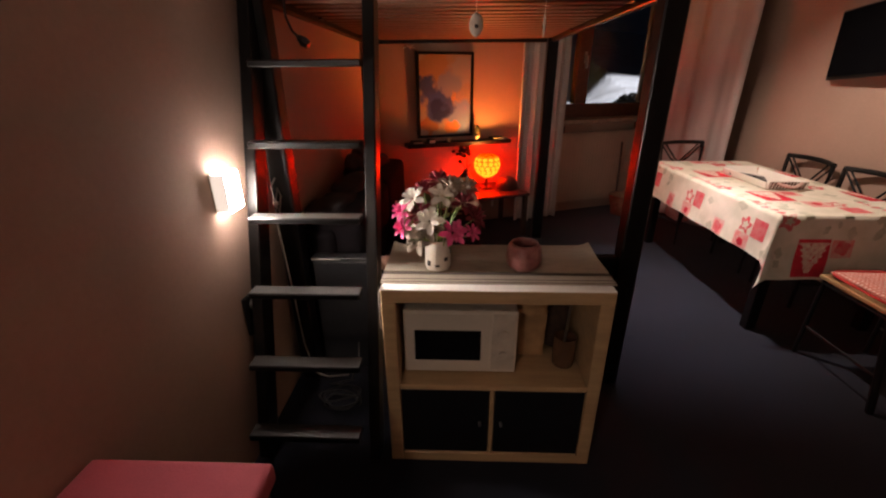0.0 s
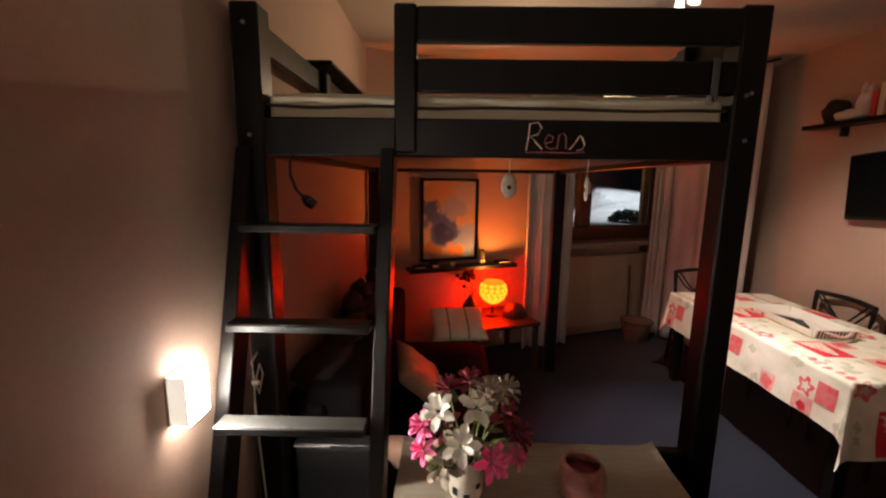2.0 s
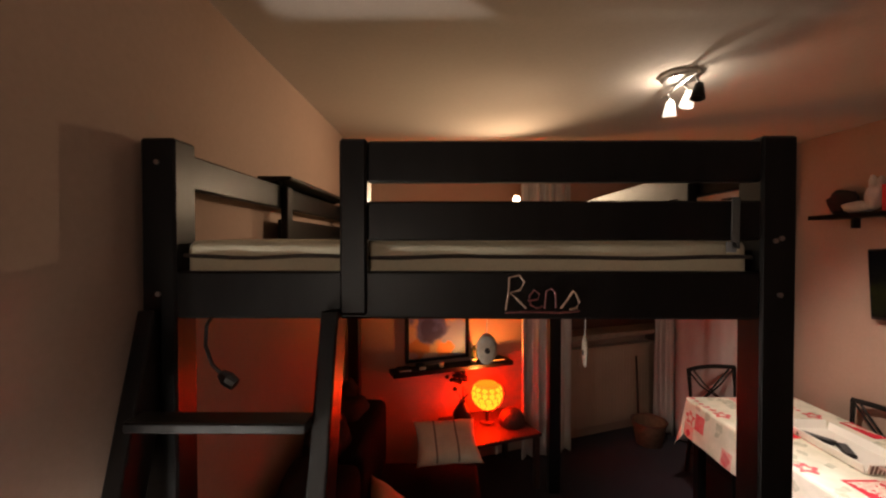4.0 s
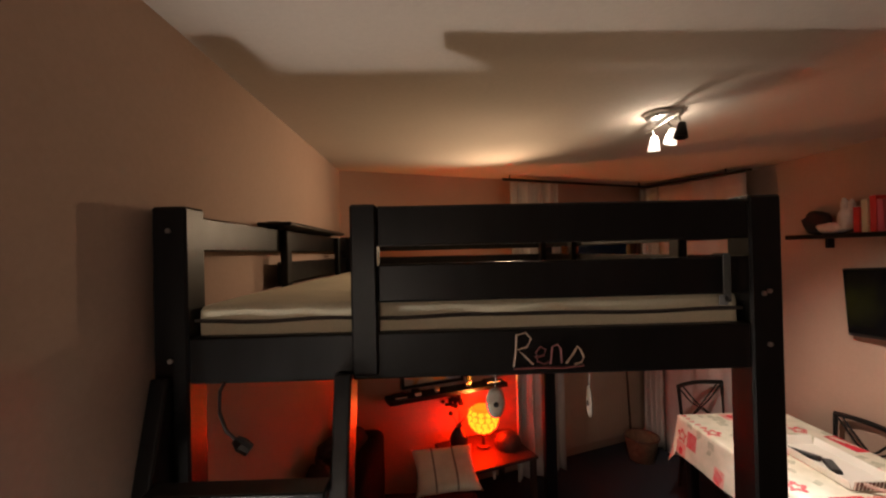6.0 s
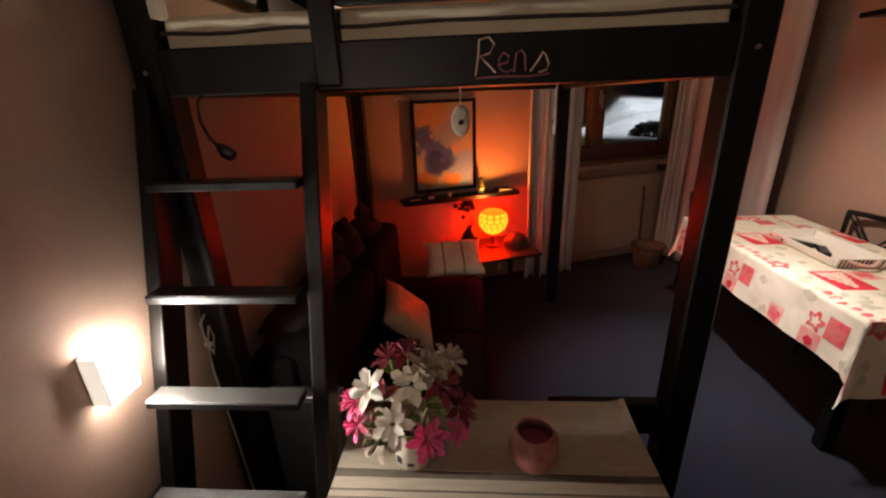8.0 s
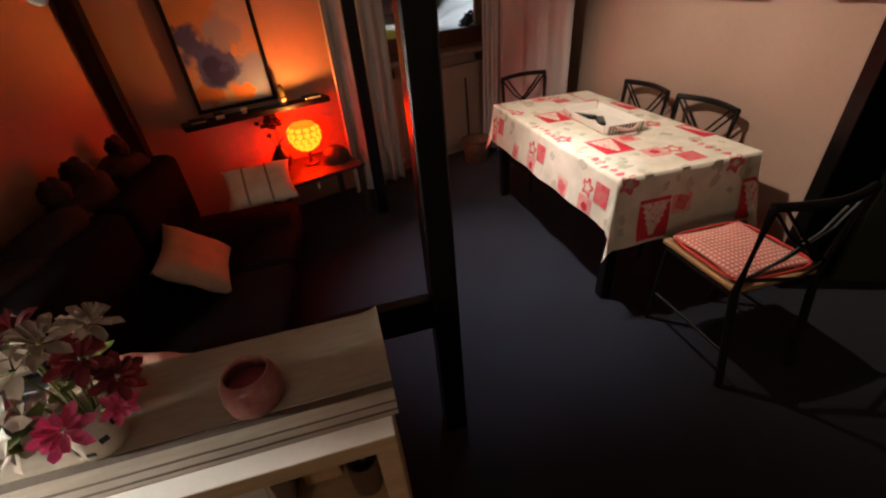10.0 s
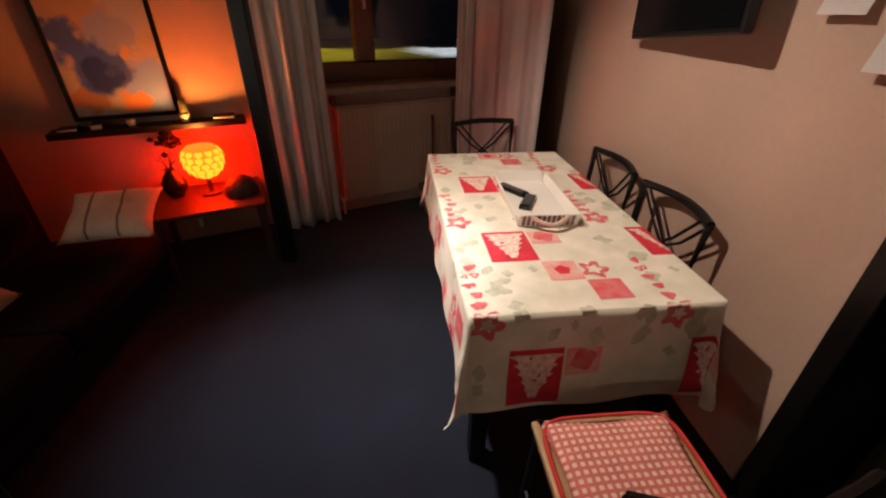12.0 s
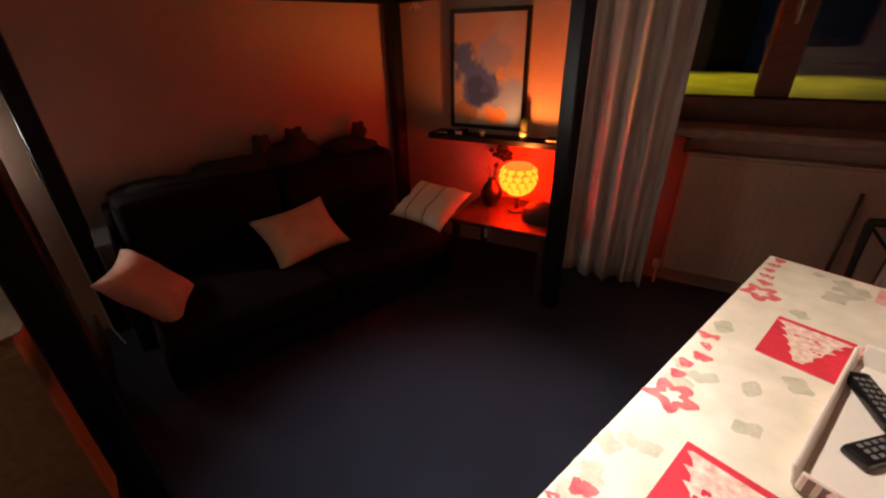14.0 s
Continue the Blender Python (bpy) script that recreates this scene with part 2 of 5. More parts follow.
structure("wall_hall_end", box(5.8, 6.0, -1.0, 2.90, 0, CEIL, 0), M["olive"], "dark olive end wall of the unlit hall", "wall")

door = thing("door_1", "dark olive painted door standing open into the hall", "door", (3.93, 2.66, 0), kind="structure")
D = pose(3.93, 2.66, 0, 0, 0, -25)
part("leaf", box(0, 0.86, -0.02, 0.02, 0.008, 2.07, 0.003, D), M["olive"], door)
part("door_handle", add(tube([D @ Vector((0.79, -0.02, 1.05)), D @ Vector((0.79, -0.07, 1.05)), D @ Vector((0.67, -0.075, 1.05))], 0.009), box(0.77, 0.81, -0.026, -0.02, 0.95, 1.12, 0.002, D)), M["steel"], door, "steel lever handle")

# ---- window ----
win = thing("window_1", "two-light varnished pine window onto a snowy night", "window", on_wall(2.48, 0.1, 1.0), kind="structure")
GL, MU = 0.14, 2.31
for a, b in ((W0, W0 + 0.07), (W1 - 0.07, W1), (MU - 0.075, MU + 0.075)):
    part("window_frame", box(a, b, 0.10, 0.19, WZ0 + 0.155, WZ1 - 0.06, 0.006, WALL), M["redwood"], win)
part("window_frame", box(W0, W1, 0.085, 0.2, WZ0, WZ0 + 0.15, 0.006, WALL), M["redwood"], win)
part("window_frame", box(W0, W1, 0.09, 0.2, WZ1 - 0.06, WZ1, 0.006, WALL), M["redwood"], win)
glass = bpy.data.materials.new("window_glass")
glass.use_nodes = True
gb = glass.node_tree.nodes["Principled BSDF"]
gb.inputs["Transmission Weight"].default_value = 1
gb.inputs["Roughness"].default_value = 0.01
gb.inputs["IOR"].default_value = 1.45
gb.inputs["Base Color"].default_value = (0.95, 0.97, 0.97, 1)
for a, b in ((W0 + 0.07, MU - 0.075), (MU + 0.075, W1 - 0.07)):
    pane = part("pane", box(a, b, GL, GL + 0.006, WZ0 + 0.15, WZ1 - 0.06, 0, WALL), glass, win)
    pane.visible_shadow = False
part("window_sill", box(W0 + 0.08, W1 - 0.05, -0.16, 0.085, 0.965, 1.015, 0.008, WALL), M["sill"], win, "worn wooden window sill board")
part("latch", add(box(MU - 0.012, MU + 0.012, 0.085, 0.1, 1.55, 1.66, 0.003, WALL), box(MU - 0.009, MU + 0.009, 0.05, 0.085, 1.50, 1.62, 0.004, WALL)), M["steel"], win, "steel window handle")

# outside: a snow bank under the street light, dark houses behind
def snow_at(u, v):
    x, y = -16 + 40 * u, 0.34 + 60 * v ** 2.2
    h = 0.90 + 0.07 * noise.noise((x * 0.9, y * 0.9, 0)) + 0.03 * noise.noise((x * 3.1, y * 3.1, 3)) - 0.05 * max(0, y - 4)
    k = max(0, min(1, (x - 3.35 - 0.56 * y) / 0.7))
    h += k * 0.21 * max(0, y - 2.5)
    return WALL @ Vector((x, y, h))


structure("ground", sheet(snow_at, 200, 150), M["snow"], "lumpy snow bank outside the window", "ground")
house = thing("house", "dark unlit house across the yard", "house", on_wall(0.0, 12.0, 0))
part("wall", box(-9, 3.2, 11.0, 15.0, 0, 5.5, 0.02, WALL), M["blackwood"], house)
part("roof", add(box(-9.4, 3.6, 10.6, 13.2, 0, 0.15, 0.01, WALL @ pose(0, 0, 5.2, 24, 0, 0)), box(-9.4, 3.6, -0.1, 2.6, 0, 0.15, 0.01, WALL @ pose(0, 13.0, 6.6, -24, 0, 0))), M["blackwood"], house)
for u in (-6.5, -3.5, 0.6):
    part("window", box(u, u + 1.1, 10.96, 11.02, 1.6, 2.9, 0.01, WALL), M["screen"], house)
bush = thing("bush", "dark snow-free round bush in the snow", "bush", on_wall(5.12, 2.33, 0.90))
bm = bmesh.new()
rnd = random.Random(4)
for k in range(1500):
    d = Vector((rnd.gauss(0, 1), rnd.gauss(0, 1), abs(rnd.gauss(0, 1)))).normalized() * (0.6 + 0.4 * rnd.random())
    c = on_wall(5.12, 2.33, 0.90) + Vector((d.x * 0.38, d.y * 0.36, d.z * 0.26))
    a, b = Vector((rnd.gauss(0, 1), rnd.gauss(0, 1), rnd.gauss(0, 1))).normalized() * 0.03, Vector((rnd.gauss(0, 1), rnd.gauss(0, 1), rnd.gauss(0, 1))).normalized() * 0.02
    bm.faces.new([bm.verts.new(c - a), bm.verts.new(c + b), bm.verts.new(c + a), bm.verts.new(c - b)])
part("crown", bm, mat("bush_leaves", (0.012, 0.014, 0.010), 0.8), bush)

# ---- loft bed ----
BX0, BX1, BY0, BY1, PW = 0.172, 1.752, 2.44, 4.55, 0.085
bed = thing("loft_bed", "black-brown stained wooden loft bed with guard rails", "loft bed", (0.95, 3.5, 0))
for x in (BX0, BX1 - PW):
    for y in (BY0, BY1 - PW):
        part("post", box(x, x + PW, y, y + PW, 0, 2.12, 0.006), M["blackwood"], bed)
part("ladder_post", box(0.658, 0.724, BY0 - 0.006, BY0 + 0.06, 1.69, 2.115, 0.006), M["blackwood"], bed)
xa, xb = BX0 + PW, BX1 - PW
part("end_beam", box(xa, xb, BY0 + 0.002, BY0 + 0.042, 1.68, 1.795, 0.005), M["blackwood"], bed)
part("end_beam", box(xa, xb, BY1 - 0.045, BY1 - 0.005, 1.68, 1.795, 0.005), M["blackwood"], bed)
for x in (BX0 + 0.02, BX1 - 0.06):
    part("side_beam", box(x, x + 0.04, BY0 + PW, BY1 - PW, 1.68, 1.795, 0.005), M["blackwood"], bed)
part("guard_rail", box(0.724, xb, BY0, BY0 + 0.03, 2.01, 2.11, 0.005), M["blackwood"], bed)
part("guard_rail", box(0.724, xb, BY0, BY0 + 0.03, 1.87, 1.965, 0.005), M["blackwood"], bed)
for z0 in (2.01, 1.87):
    part("guard_rail", box(xa, xb, BY1 - 0.035, BY1 - 0.005, z0, z0 + 0.095, 0.005), M["blackwood"], bed)
    part("guard_rail", box(BX1 - 0.05, BX1 - 0.02, BY0 + PW, BY1 - PW, z0, z0 + 0.095, 0.005), M["blackwood"], bed)
    part("guard_rail", box(BX0 + 0.015, BX0 + 0.045, (BY0 + PW) if z0 > 1.9 else 3.2, BY1 - PW, z0, z0 + 0.095, 0.005), M["blackwood"], bed)
for x, y in ((BX0 + 0.046, 3.16), (BX1 - 0.08, 2.75), (BX1 - 0.08, 3.8), (BX0 + 0.046, 4.1)):
    part("upright", box(x, x + 0.03, y, y + 0.06, 1.70, 2.1, 0.004), M["blackwood"], bed)
part("cross_bar", box(1.30, xb, BY0 + 0.03, BY0 + 0.07, 0.55, 0.68, 0.005), M["blackwood"], bed)
for k in range(17):
    y = BY0 + 0.12 + k * 0.118
    part("bed_slat", box(BX0 + 0.06, BX1 - 0.062, y, y + 0.068, 1.708, 1.726, 0.003), M["slat"], bed, "pale beech slat" if k == 0 else "")
matt = thing("mattress", "cream ticking mattress with dark piping on the loft bed", "mattress", (0.95, 3.5, 1.727))
bmm = box(0.262, 1.662, BY0 + 0.03, BY1 - 0.05, 1.727, 1.872, 0.03, seg=4)
bmesh.ops.subdivide_edges(bmm, edges=[e for e in bmm.edges if e.calc_length() > 0.5], cuts=26, use_grid_fill=True)
for v in bmm.verts:
    w = noise.noise(v.co * 5) * 0.006 + noise.noise(v.co * 14) * 0.003
    v.co += Vector((0, w * 1.2, w if v.co.z > 1.78 else 0))
part("mattress_body", bmm, M["mattress"], matt, smooth=True)
ring = [(0.262, BY0 + 0.03), (1.662, BY0 + 0.03), (1.662, BY1 - 0.05), (0.262, BY1 - 0.05)]
part("piping", tube([(a[0] + (b[0] - a[0]) * k / 24, a[1] + (b[1] - a[1]) * k / 24, 1.830 + 0.006 * noise.noise((a[0] * 3 + k * 0.31, a[1], 5))) for a, b in zip(ring, ring[1:] + ring[:1]) for k in range(24)], 0.0055, 6, True), M["piping"], matt)

# leaning ladder
lad = thing("ladder", "black-brown wooden ladder with flat treads leaning on the loft bed", "ladder", (0.42, 2.0, 0))


def stile_y(z):
    return 1.93 + 0.287 * z


tilt = math.degrees(math.atan(0.287))
for x in (0.178, 0.618):
    L = pose(x, stile_y(0) + 0.045, 0, -tilt, 0, 0)
    part("stile", box(0, 0.042, -0.045, 0.045, 0.02, 1.76, 0.007, L, seg=3), M["blackwood"], lad)
for z in (1.478, 1.214, 0.969, 0.723, 0.484, 0.250):
    y = 2.31 - 0.385 * (1.465 - z)
    td = part("tread", box(0.222, 0.616, y, y + 0.062, z - 0.022, z, 0.003), M["blackwood"], lad)
    # thin top plate whose colour carries the lamp's brightness
    part("lit_top", box(0.223, 0.615, y + 0.003, y + 0.060, z - 0.001, z + 0.0015, 0.001), M["lit_tread"], td, "black tread's top, greyed for the lamp light falling on it")

# ---- cabinet ----
cab = thing("shelf_unit", "birch-look shelf unit with two black doors below", "shelf unit", (1.09, 2.16, 0))
CX0, CX1, CY0, CY1 = 0.70, 1.477, 1.975, 2.35
part("side_panel", box(CX0, CX0 + 0.048, CY0, CY1, 0, 0.722, 0.003), M["birch"], cab)
part("side_panel", box(CX1 - 0.048, CX1, CY0, CY1, 0, 0.722, 0.003), M["birch"], cab)
part("top_panel", box(CX0, CX1, CY0, CY1, 0.722, 0.770, 0.003), M["birch"], cab)
part("bottom_panel", box(CX0 + 0.048, CX1 - 0.048, CY0, CY1, 0, 0.044, 0.003), M["birch"], cab)
part("shelf", box(CX0 + 0.048, CX1 - 0.048, CY0 + 0.002, CY1 - 0.01, 0.356, 0.378, 0.002), M["birch"], cab)
part("divider", box(1.08, 1.097, CY0 + 0.004, CY1 - 0.01, 0.044, 0.356, 0.002), M["birch"], cab)
part("back_panel", box(CX0 + 0.048, CX1 - 0.048, CY1 - 0.012, CY1 - 0.002, 0.044, 0.722, 0), M["birch_in"], cab)
for a, b, h in ((CX0 + 0.051, 1.077, 1.045), (1.10, CX1 - 0.051, 1.125)):
    dr = part("cabinet_door", box(a, b, CY0 + 0.006, CY0 + 0.022, 0.048, 0.352, 0.002), M["black"], cab, "matt black door")
    part("knob", tube([(h, CY0 + 0.006, 0.20), (h, CY0 - 0.012, 0.20)], 0.006), M["steel"], dr, "small steel knob")

# ---- dining table and cloth ----
TX0, TX1, TY0, TY1, TZ = 2.665, 3.445, 2.915, 4.447, 0.735
tab = thing("dining_table", "dark rectangular dining table under the cloth", "table", (3.05, 3.68, 0))
part("tabletop", box(TX0 + 0.004, TX1 - 0.004, TY0 + 0.004, TY1 - 0.004, TZ - 0.032, TZ - 0.003, 0.004), M["blackwood"], tab)
for x in (TX0 + 0.03, TX1 - 0.09):
    for y in (TY0 + 0.03, TY1 - 0.09):
        part("leg", box(x, x + 0.06, y, y + 0.06, 0, TZ - 0.033, 0.004), M["blackwood"], tab)
DROP, FRONT = 0.275, 0.37


def cloth_at(x, y, lift=0.0):
    """The cloth's place for a point x, y of its flat pattern."""
    dx = x - TX1 if x > TX1 else min(0, x - TX0)
    dy = y - TY1 if y > TY1 else min(0, y - TY0)
    d = math.hypot(dx, dy)
    cx, cy = min(max(x, TX0), TX1), min(max(y, TY0), TY1)
    if d < 1e-6:
        return Vector((cx, cy, TZ + lift + 0.0015 * noise.noise((x * 3, y * 3, 0))))
    nx, ny = dx / d, dy / d
    along = x + y
    corner = min(abs(dx), abs(dy)) / DROP
    out = 0.006 + (0.09 + 0.022 * math.sin(along * 17) + 0.03 * noise.noise((x * 4, y * 4, 7))) * d + 0.10 * corner * d
    swing = 0.35 * corner * d * math.sin(4 * math.atan2(abs(dy), abs(dx) + 1e-6))
    drop = max(0, d - 0.006)
    drop = drop if drop < 0.40 else 0.40 + 0.06 * (drop - 0.40)
    return Vector((cx + nx * (out + lift) - ny * swing * 0.3, cy + ny * (out + lift) + nx * swing * 0.3, TZ - drop * 0.985 + lift * 0.3))


cloth = thing("tablecloth", "cream tablecloth printed with red patches, trees and stars", "tablecloth", (3.05, 3.68, TZ))


def axis(a, b, n, first):
    """Steps across the pattern, dense at the table's edge."""
    core = [a + (b - a) * i / n for i in range(n + 1)]
    return [a - first * k / 9 for k in range(9, 0, -1)] + [a - 0.004] + core + [b + 0.004] + [b + DROP * k / 9 for k in range(1, 10)]


xs, ys = axis(TX0, TX1, 24, DROP), axis(TY0, TY1, 46, FRONT)
bm = bmesh.new()
g = [[bm.verts.new(cloth_at(x, y)) for y in ys] for x in xs]
for i in range(len(xs) - 1):
    for j in range(len(ys) - 1):
        bm.faces.new((g[i][j], g[i + 1][j], g[i + 1][j + 1], g[i][j + 1]))
part("cloth_body", bm, M["cloth"], cloth, smooth=True)

# ---- television ----
tv = thing("television", "black flat television swung out from the wall above the table", "television", (3.56, 3.68, 1.6))
ty = Vector((0.085, 0.78, -0.050)).normalized()
tz = Vector((1, 0, 0)).cross(ty).normalized()
TVM = Matrix.Translation((3.545, 3.675, 1.412)) @ Matrix((ty.cross(tz), ty, tz)).transposed().to_4x4()
part("casing", box(-0.002, 0.038, -0.395, 0.395, -0.004, 0.436, 0.006, TVM), M["black"], tv)
part("screen", box(-0.006, -0.0015, -0.382, 0.382, 0.016, 0.424, 0.001, TVM), M["screen"], tv, "dark glossy screen")
part("bracket", add(box(3.640, 3.652, 3.60, 3.76, 1.50, 1.72, 0.003), box(3.585, 3.641, 3.65, 3.70, 1.58, 1.66, 0.003)), M["metal_black"], tv)

# ---- sofa ----
sofa = thing("sofa", "low dark brown cloth sofa against the wall under the bed", "sofa", (0.62, 3.4, 0))
part("base", box(0.20, 1.08, 2.62, 4.28, 0.05, 0.22, 0.03, seg=3), M["sofa"], sofa, smooth=True)
for a, b in ((2.64, 3.44), (3.445, 4.26)):
    part("seat_cushion", box(0.42, 1.12, a, b, 0.21, 0.355, 0.05, seg=4), M["sofa"], sofa, smooth=True)
    part("back_cushion", box(0.22, 0.50, a, b, 0.33, 0.80, 0.07, seg=4), M["sofa"], sofa, smooth=True)
part("backrest", box(0.17, 0.36, 2.60, 4.30, 0.05, 0.74, 0.04, seg=3), M["sofa"], sofa, smooth=True)

# ---- wall lamp ----
opal = mat("opal_glass", (0.9, 0.88, 0.82), 0.4, var=0.03, emit=(1.0, 0.90, 0.76), power=0.75)
opal_front = mat("opal_glass_front", (0.9, 0.88, 0.82), 0.4, var=0.03, emit=(1.0, 0.93, 0.82), power=SCONCE_POWER)
opal_side = mat("opal_glass_side", (0.9, 0.88, 0.82), 0.4, var=0.03, emit=(1.0, 0.93, 0.82), power=SCONCE_POWER * 0.30)
opal_end = mat("opal_glass_end", (0.9, 0.88, 0.82), 0.4, var=0.03, emit=(1.0, 0.93, 0.82), power=SCONCE_POWER * 0.16)
sc = thing("wall_lamp", "small lit opal glass wall lamp", "wall lamp", (0.15, 2.08, 1.1), "wall lamps")
part("back_plate", box(0.1505, 0.1562, 2.064, 2.148, 1.005, 1.135, 0.001), M["white"], sc)
part("shade", box(0.1565, 0.203, 2.062, 2.147, 1.006, 1.134, 0.003, seg=2), opal, sc, "dim opal glass shade")
part("side_glass", box(0.160, 0.201, 2.1472, 2.150, 1.008, 1.132, 0.001), opal_side, sc, "bright side glass")
part("top_glass", box(0.160, 0.201, 2.066, 2.146, 1.1342, 1.137, 0.001), opal_end, sc, "bright top glass")
part("bottom_glass", box(0.160, 0.201, 2.066, 2.146, 1.003, 1.0058, 0.001), opal_end, sc, "bright bottom glass")
part("diffuser", box(0.2032, 0.2062, 2.066, 2.146, 1.009, 1.131, 0.001), opal_front, sc, "bright front diffuser")
part("switch", tube([(0.18, 2.106, 1.003), (0.18, 2.106, 0.990)], 0.005, 10), M["steel"], sc)
# unseen lamp added behind the camera to brighten the cabinet front
opal_fill = mat("opal_glass_fill", (0.9, 0.88, 0.82), 0.4, var=0.03, emit=(1.0, 0.87, 0.72), power=108.0)
rear_fill = thing("wall_lamp", "unseen opal lamp added behind the camera to light the cabinet front", "wall lamp", (0.15, -0.20, 1.6), "wall lamps")
part("back_plate", box(0.152, 0.17, -0.25, -0.15, 1.55, 1.65, 0.004), M["steel"], rear_fill)
part("shade", box(0.19, 0.25, -0.26, -0.14, 1.52, 1.68, 0.01, seg=2), opal_fill, rear_fill, "glowing opal glass shade")
part("arm", tube([(0.165, -0.20, 1.60), (0.192, -0.20, 1.60)], 0.008), M["steel"], rear_fill)

# ---- ceiling spot ----
frost = mat("lit_frosted_glass", (0.9, 0.9, 0.88), 0.4, var=0.03, emit=(1.0, 0.86, 0.70), power=HEAD_POWER)
bulb = mat("lit_bulb", (0.9, 0.9, 0.88), 0.4, var=0.03, emit=(1.0, 0.90, 0.78), power=70.0)
SPX, SPY = 1.99, 3.37
sp = thing("ceiling_spotlight", "brushed steel ceiling spotlight bar with three heads, two lit", "ceiling lamp", (SPX, SPY, CEIL))
part("base", lathe([(0, 0), (0.085, 0), (0.085, -0.016), (0.072, -0.026), (0, -0.028)], 28, (SPX, SPY, CEIL - 0.001)), M["steel"], sp)
part("bar", tube([(SPX - 0.012, 3.22, CEIL - 0.048), (SPX, SPY, CEIL - 0.042), (SPX + 0.01, 3.54, CEIL - 0.050)], 0.007), M["steel"], sp)
part("post", tube([(SPX, SPY, CEIL - 0.026), (SPX, SPY, CEIL - 0.045)], 0.010), M["steel"], sp)
for hx, hy, tx, ty0, lit in ((SPX + 0.012, 3.475, 16, -6, True), (SPX + 0.034, 3.345, 4, 14, True), (SPX + 0.016, 3.250, -6, 10, False)):
    part("stem", tube([(SPX, hy, CEIL - 0.048), (hx, hy, CEIL - 0.085)], 0.0055), M["steel"], sp)
    hd = lathe([(0.010, 0.0), (0.017, -0.006), (0.022, -0.030), (0.031, -0.074), (0.027, -0.074), (0.018, -0.03), (0.0, -0.028)], 20)
    hd.transform(Matrix.Translation((hx, hy, CEIL - 0.082)) @ pose(0, 0, 0, tx, ty0, 0))
    if lit:
        bb = lathe([(0.012 * math.sin(math.pi * k / 8), -0.012 * math.cos(math.pi * k / 8)) for k in range(9)], 12)
        bb.transform(Matrix.Translation((hx, hy, CEIL - 0.082)) @ pose(0, 0, 0, tx, ty0, 0) @ Matrix.Translation((0, 0, -0.060)))
        part("bulb", bb, bulb, sp, "bright bulb", smooth=True)
    part("head", hd, frost if lit else M["metal_black"], sp, "glowing frosted glass head" if lit else "unlit dark steel head", smooth=True)

# ---- globe lamp ----
BALL = Vector((1.232, 4.724, 0.656))
glow = mat("glowing_leaf", (0.9, 0.35, 0.05), 0.6, var=0.1, emit=(1.0, 0.036, 0.0014), power=20.0)
glow_in = mat("glowing_core", (0.8, 0.2, 0.03), 0.6, var=0.1, emit=(1.0, 0.006, 0.0002), power=46.0)
bl = thing("table_lamp", "glowing orange globe lamp of overlapping leaves on the side table", "table lamp", (BALL.x, BALL.y, 0.42))
globe = part("shade", lathe([(0.115 * math.sin(math.pi * k / 16), -0.115 * math.cos(math.pi * k / 16)) for k in range(13)], 24, BALL), glow_in, bl, "glowing orange globe of leaves", smooth=True)
leaf = bpy.data.meshes.new("lamp_leaf")
leaf.from_pydata([(-0.020, 0, 0), (-0.026, 0.004, -0.022), (0, 0.012, -0.046), (0.026, 0.004, -0.022), (0.020, 0, 0), (0, 0.006, -0.018)], [], [(0, 1, 5), (1, 2, 5), (2, 3, 5), (3, 4, 5), (4, 0, 5)])
leaf.materials.append(glow)
for row in range(1, 7):
    th = radians(38 + 19 * row)
    n = max(6, round(14 * math.sin(th)))
    for k in range(n):
        ob = new("leaf", leaf)
        ob.parent = globe
        ob.matrix_basis = Matrix.Translation(BALL - Vector((BALL.x, BALL.y, 0.42))) @ pose(0, 0, 0, 0, 0, 360 * (k + 0.5 * (row % 2)) / n - 90) @ Matrix.Translation((0, 0.119 * math.sin(th), 0.119 * math.cos(th))) @ pose(0, 0, 0, math.degrees(th) - 90 + 8, 0, 0).inverted() @ Matrix.Diagonal((0.9, 1, 0.88, 1))
part("base", lathe([(0, 0), (0.06, 0), (0.06, 0.012), (0.015, 0.02), (0.012, 0.12), (0, 0.12)], 18, (BALL.x, BALL.y, 0.421)), M["darkwood"], bl)
st = thing("side_table", "dark wooden side table in the corner", "side table", on_wall(1.06, -0.3))
part("tabletop", box(0.72, 1.365, -0.575, -0.04, 0.395, 0.42, 0.004, WALL), M["darkwood"], st)
for u in (0.75, 1.33):
    for v in (-0.55, -0.07):
        part("leg", box(u - 0.02, u + 0.02, v - 0.02, v + 0.02, 0, 0.395, 0.003, WALL), M["darkwood"], st)

# ---- picture and shelf ----
shelf = thing("picture_ledge", "narrow black wall shelf under the picture", "shelf", on_wall(0.84, -0.07, 0.84))
part("board", box(0.32, 1.365, -0.15, -0.002, 0.822, 0.858, 0.003, WALL), M["blackwood"], shelf)
pic = thing("picture", "abstract blue and orange painting in a thin black frame", "picture", on_wall(0.72, -0.02, 0.9))
for a, b, c, d in ((0.45, 1.0, 0.895, 0.92), (0.45, 1.0, 1.61, 1.635), (0.45, 0.475, 0.92, 1.61), (0.975, 1.0, 0.92, 1.61)):
    part("frame", box(a, b, -0.035, -0.004, c, d, 0.002, WALL), M["blackwood"], pic)
canvas = part("canvas", box(0.475, 0.975, -0.022, -0.008, 0.92, 1.61, 0, WALL), M["white"], pic)

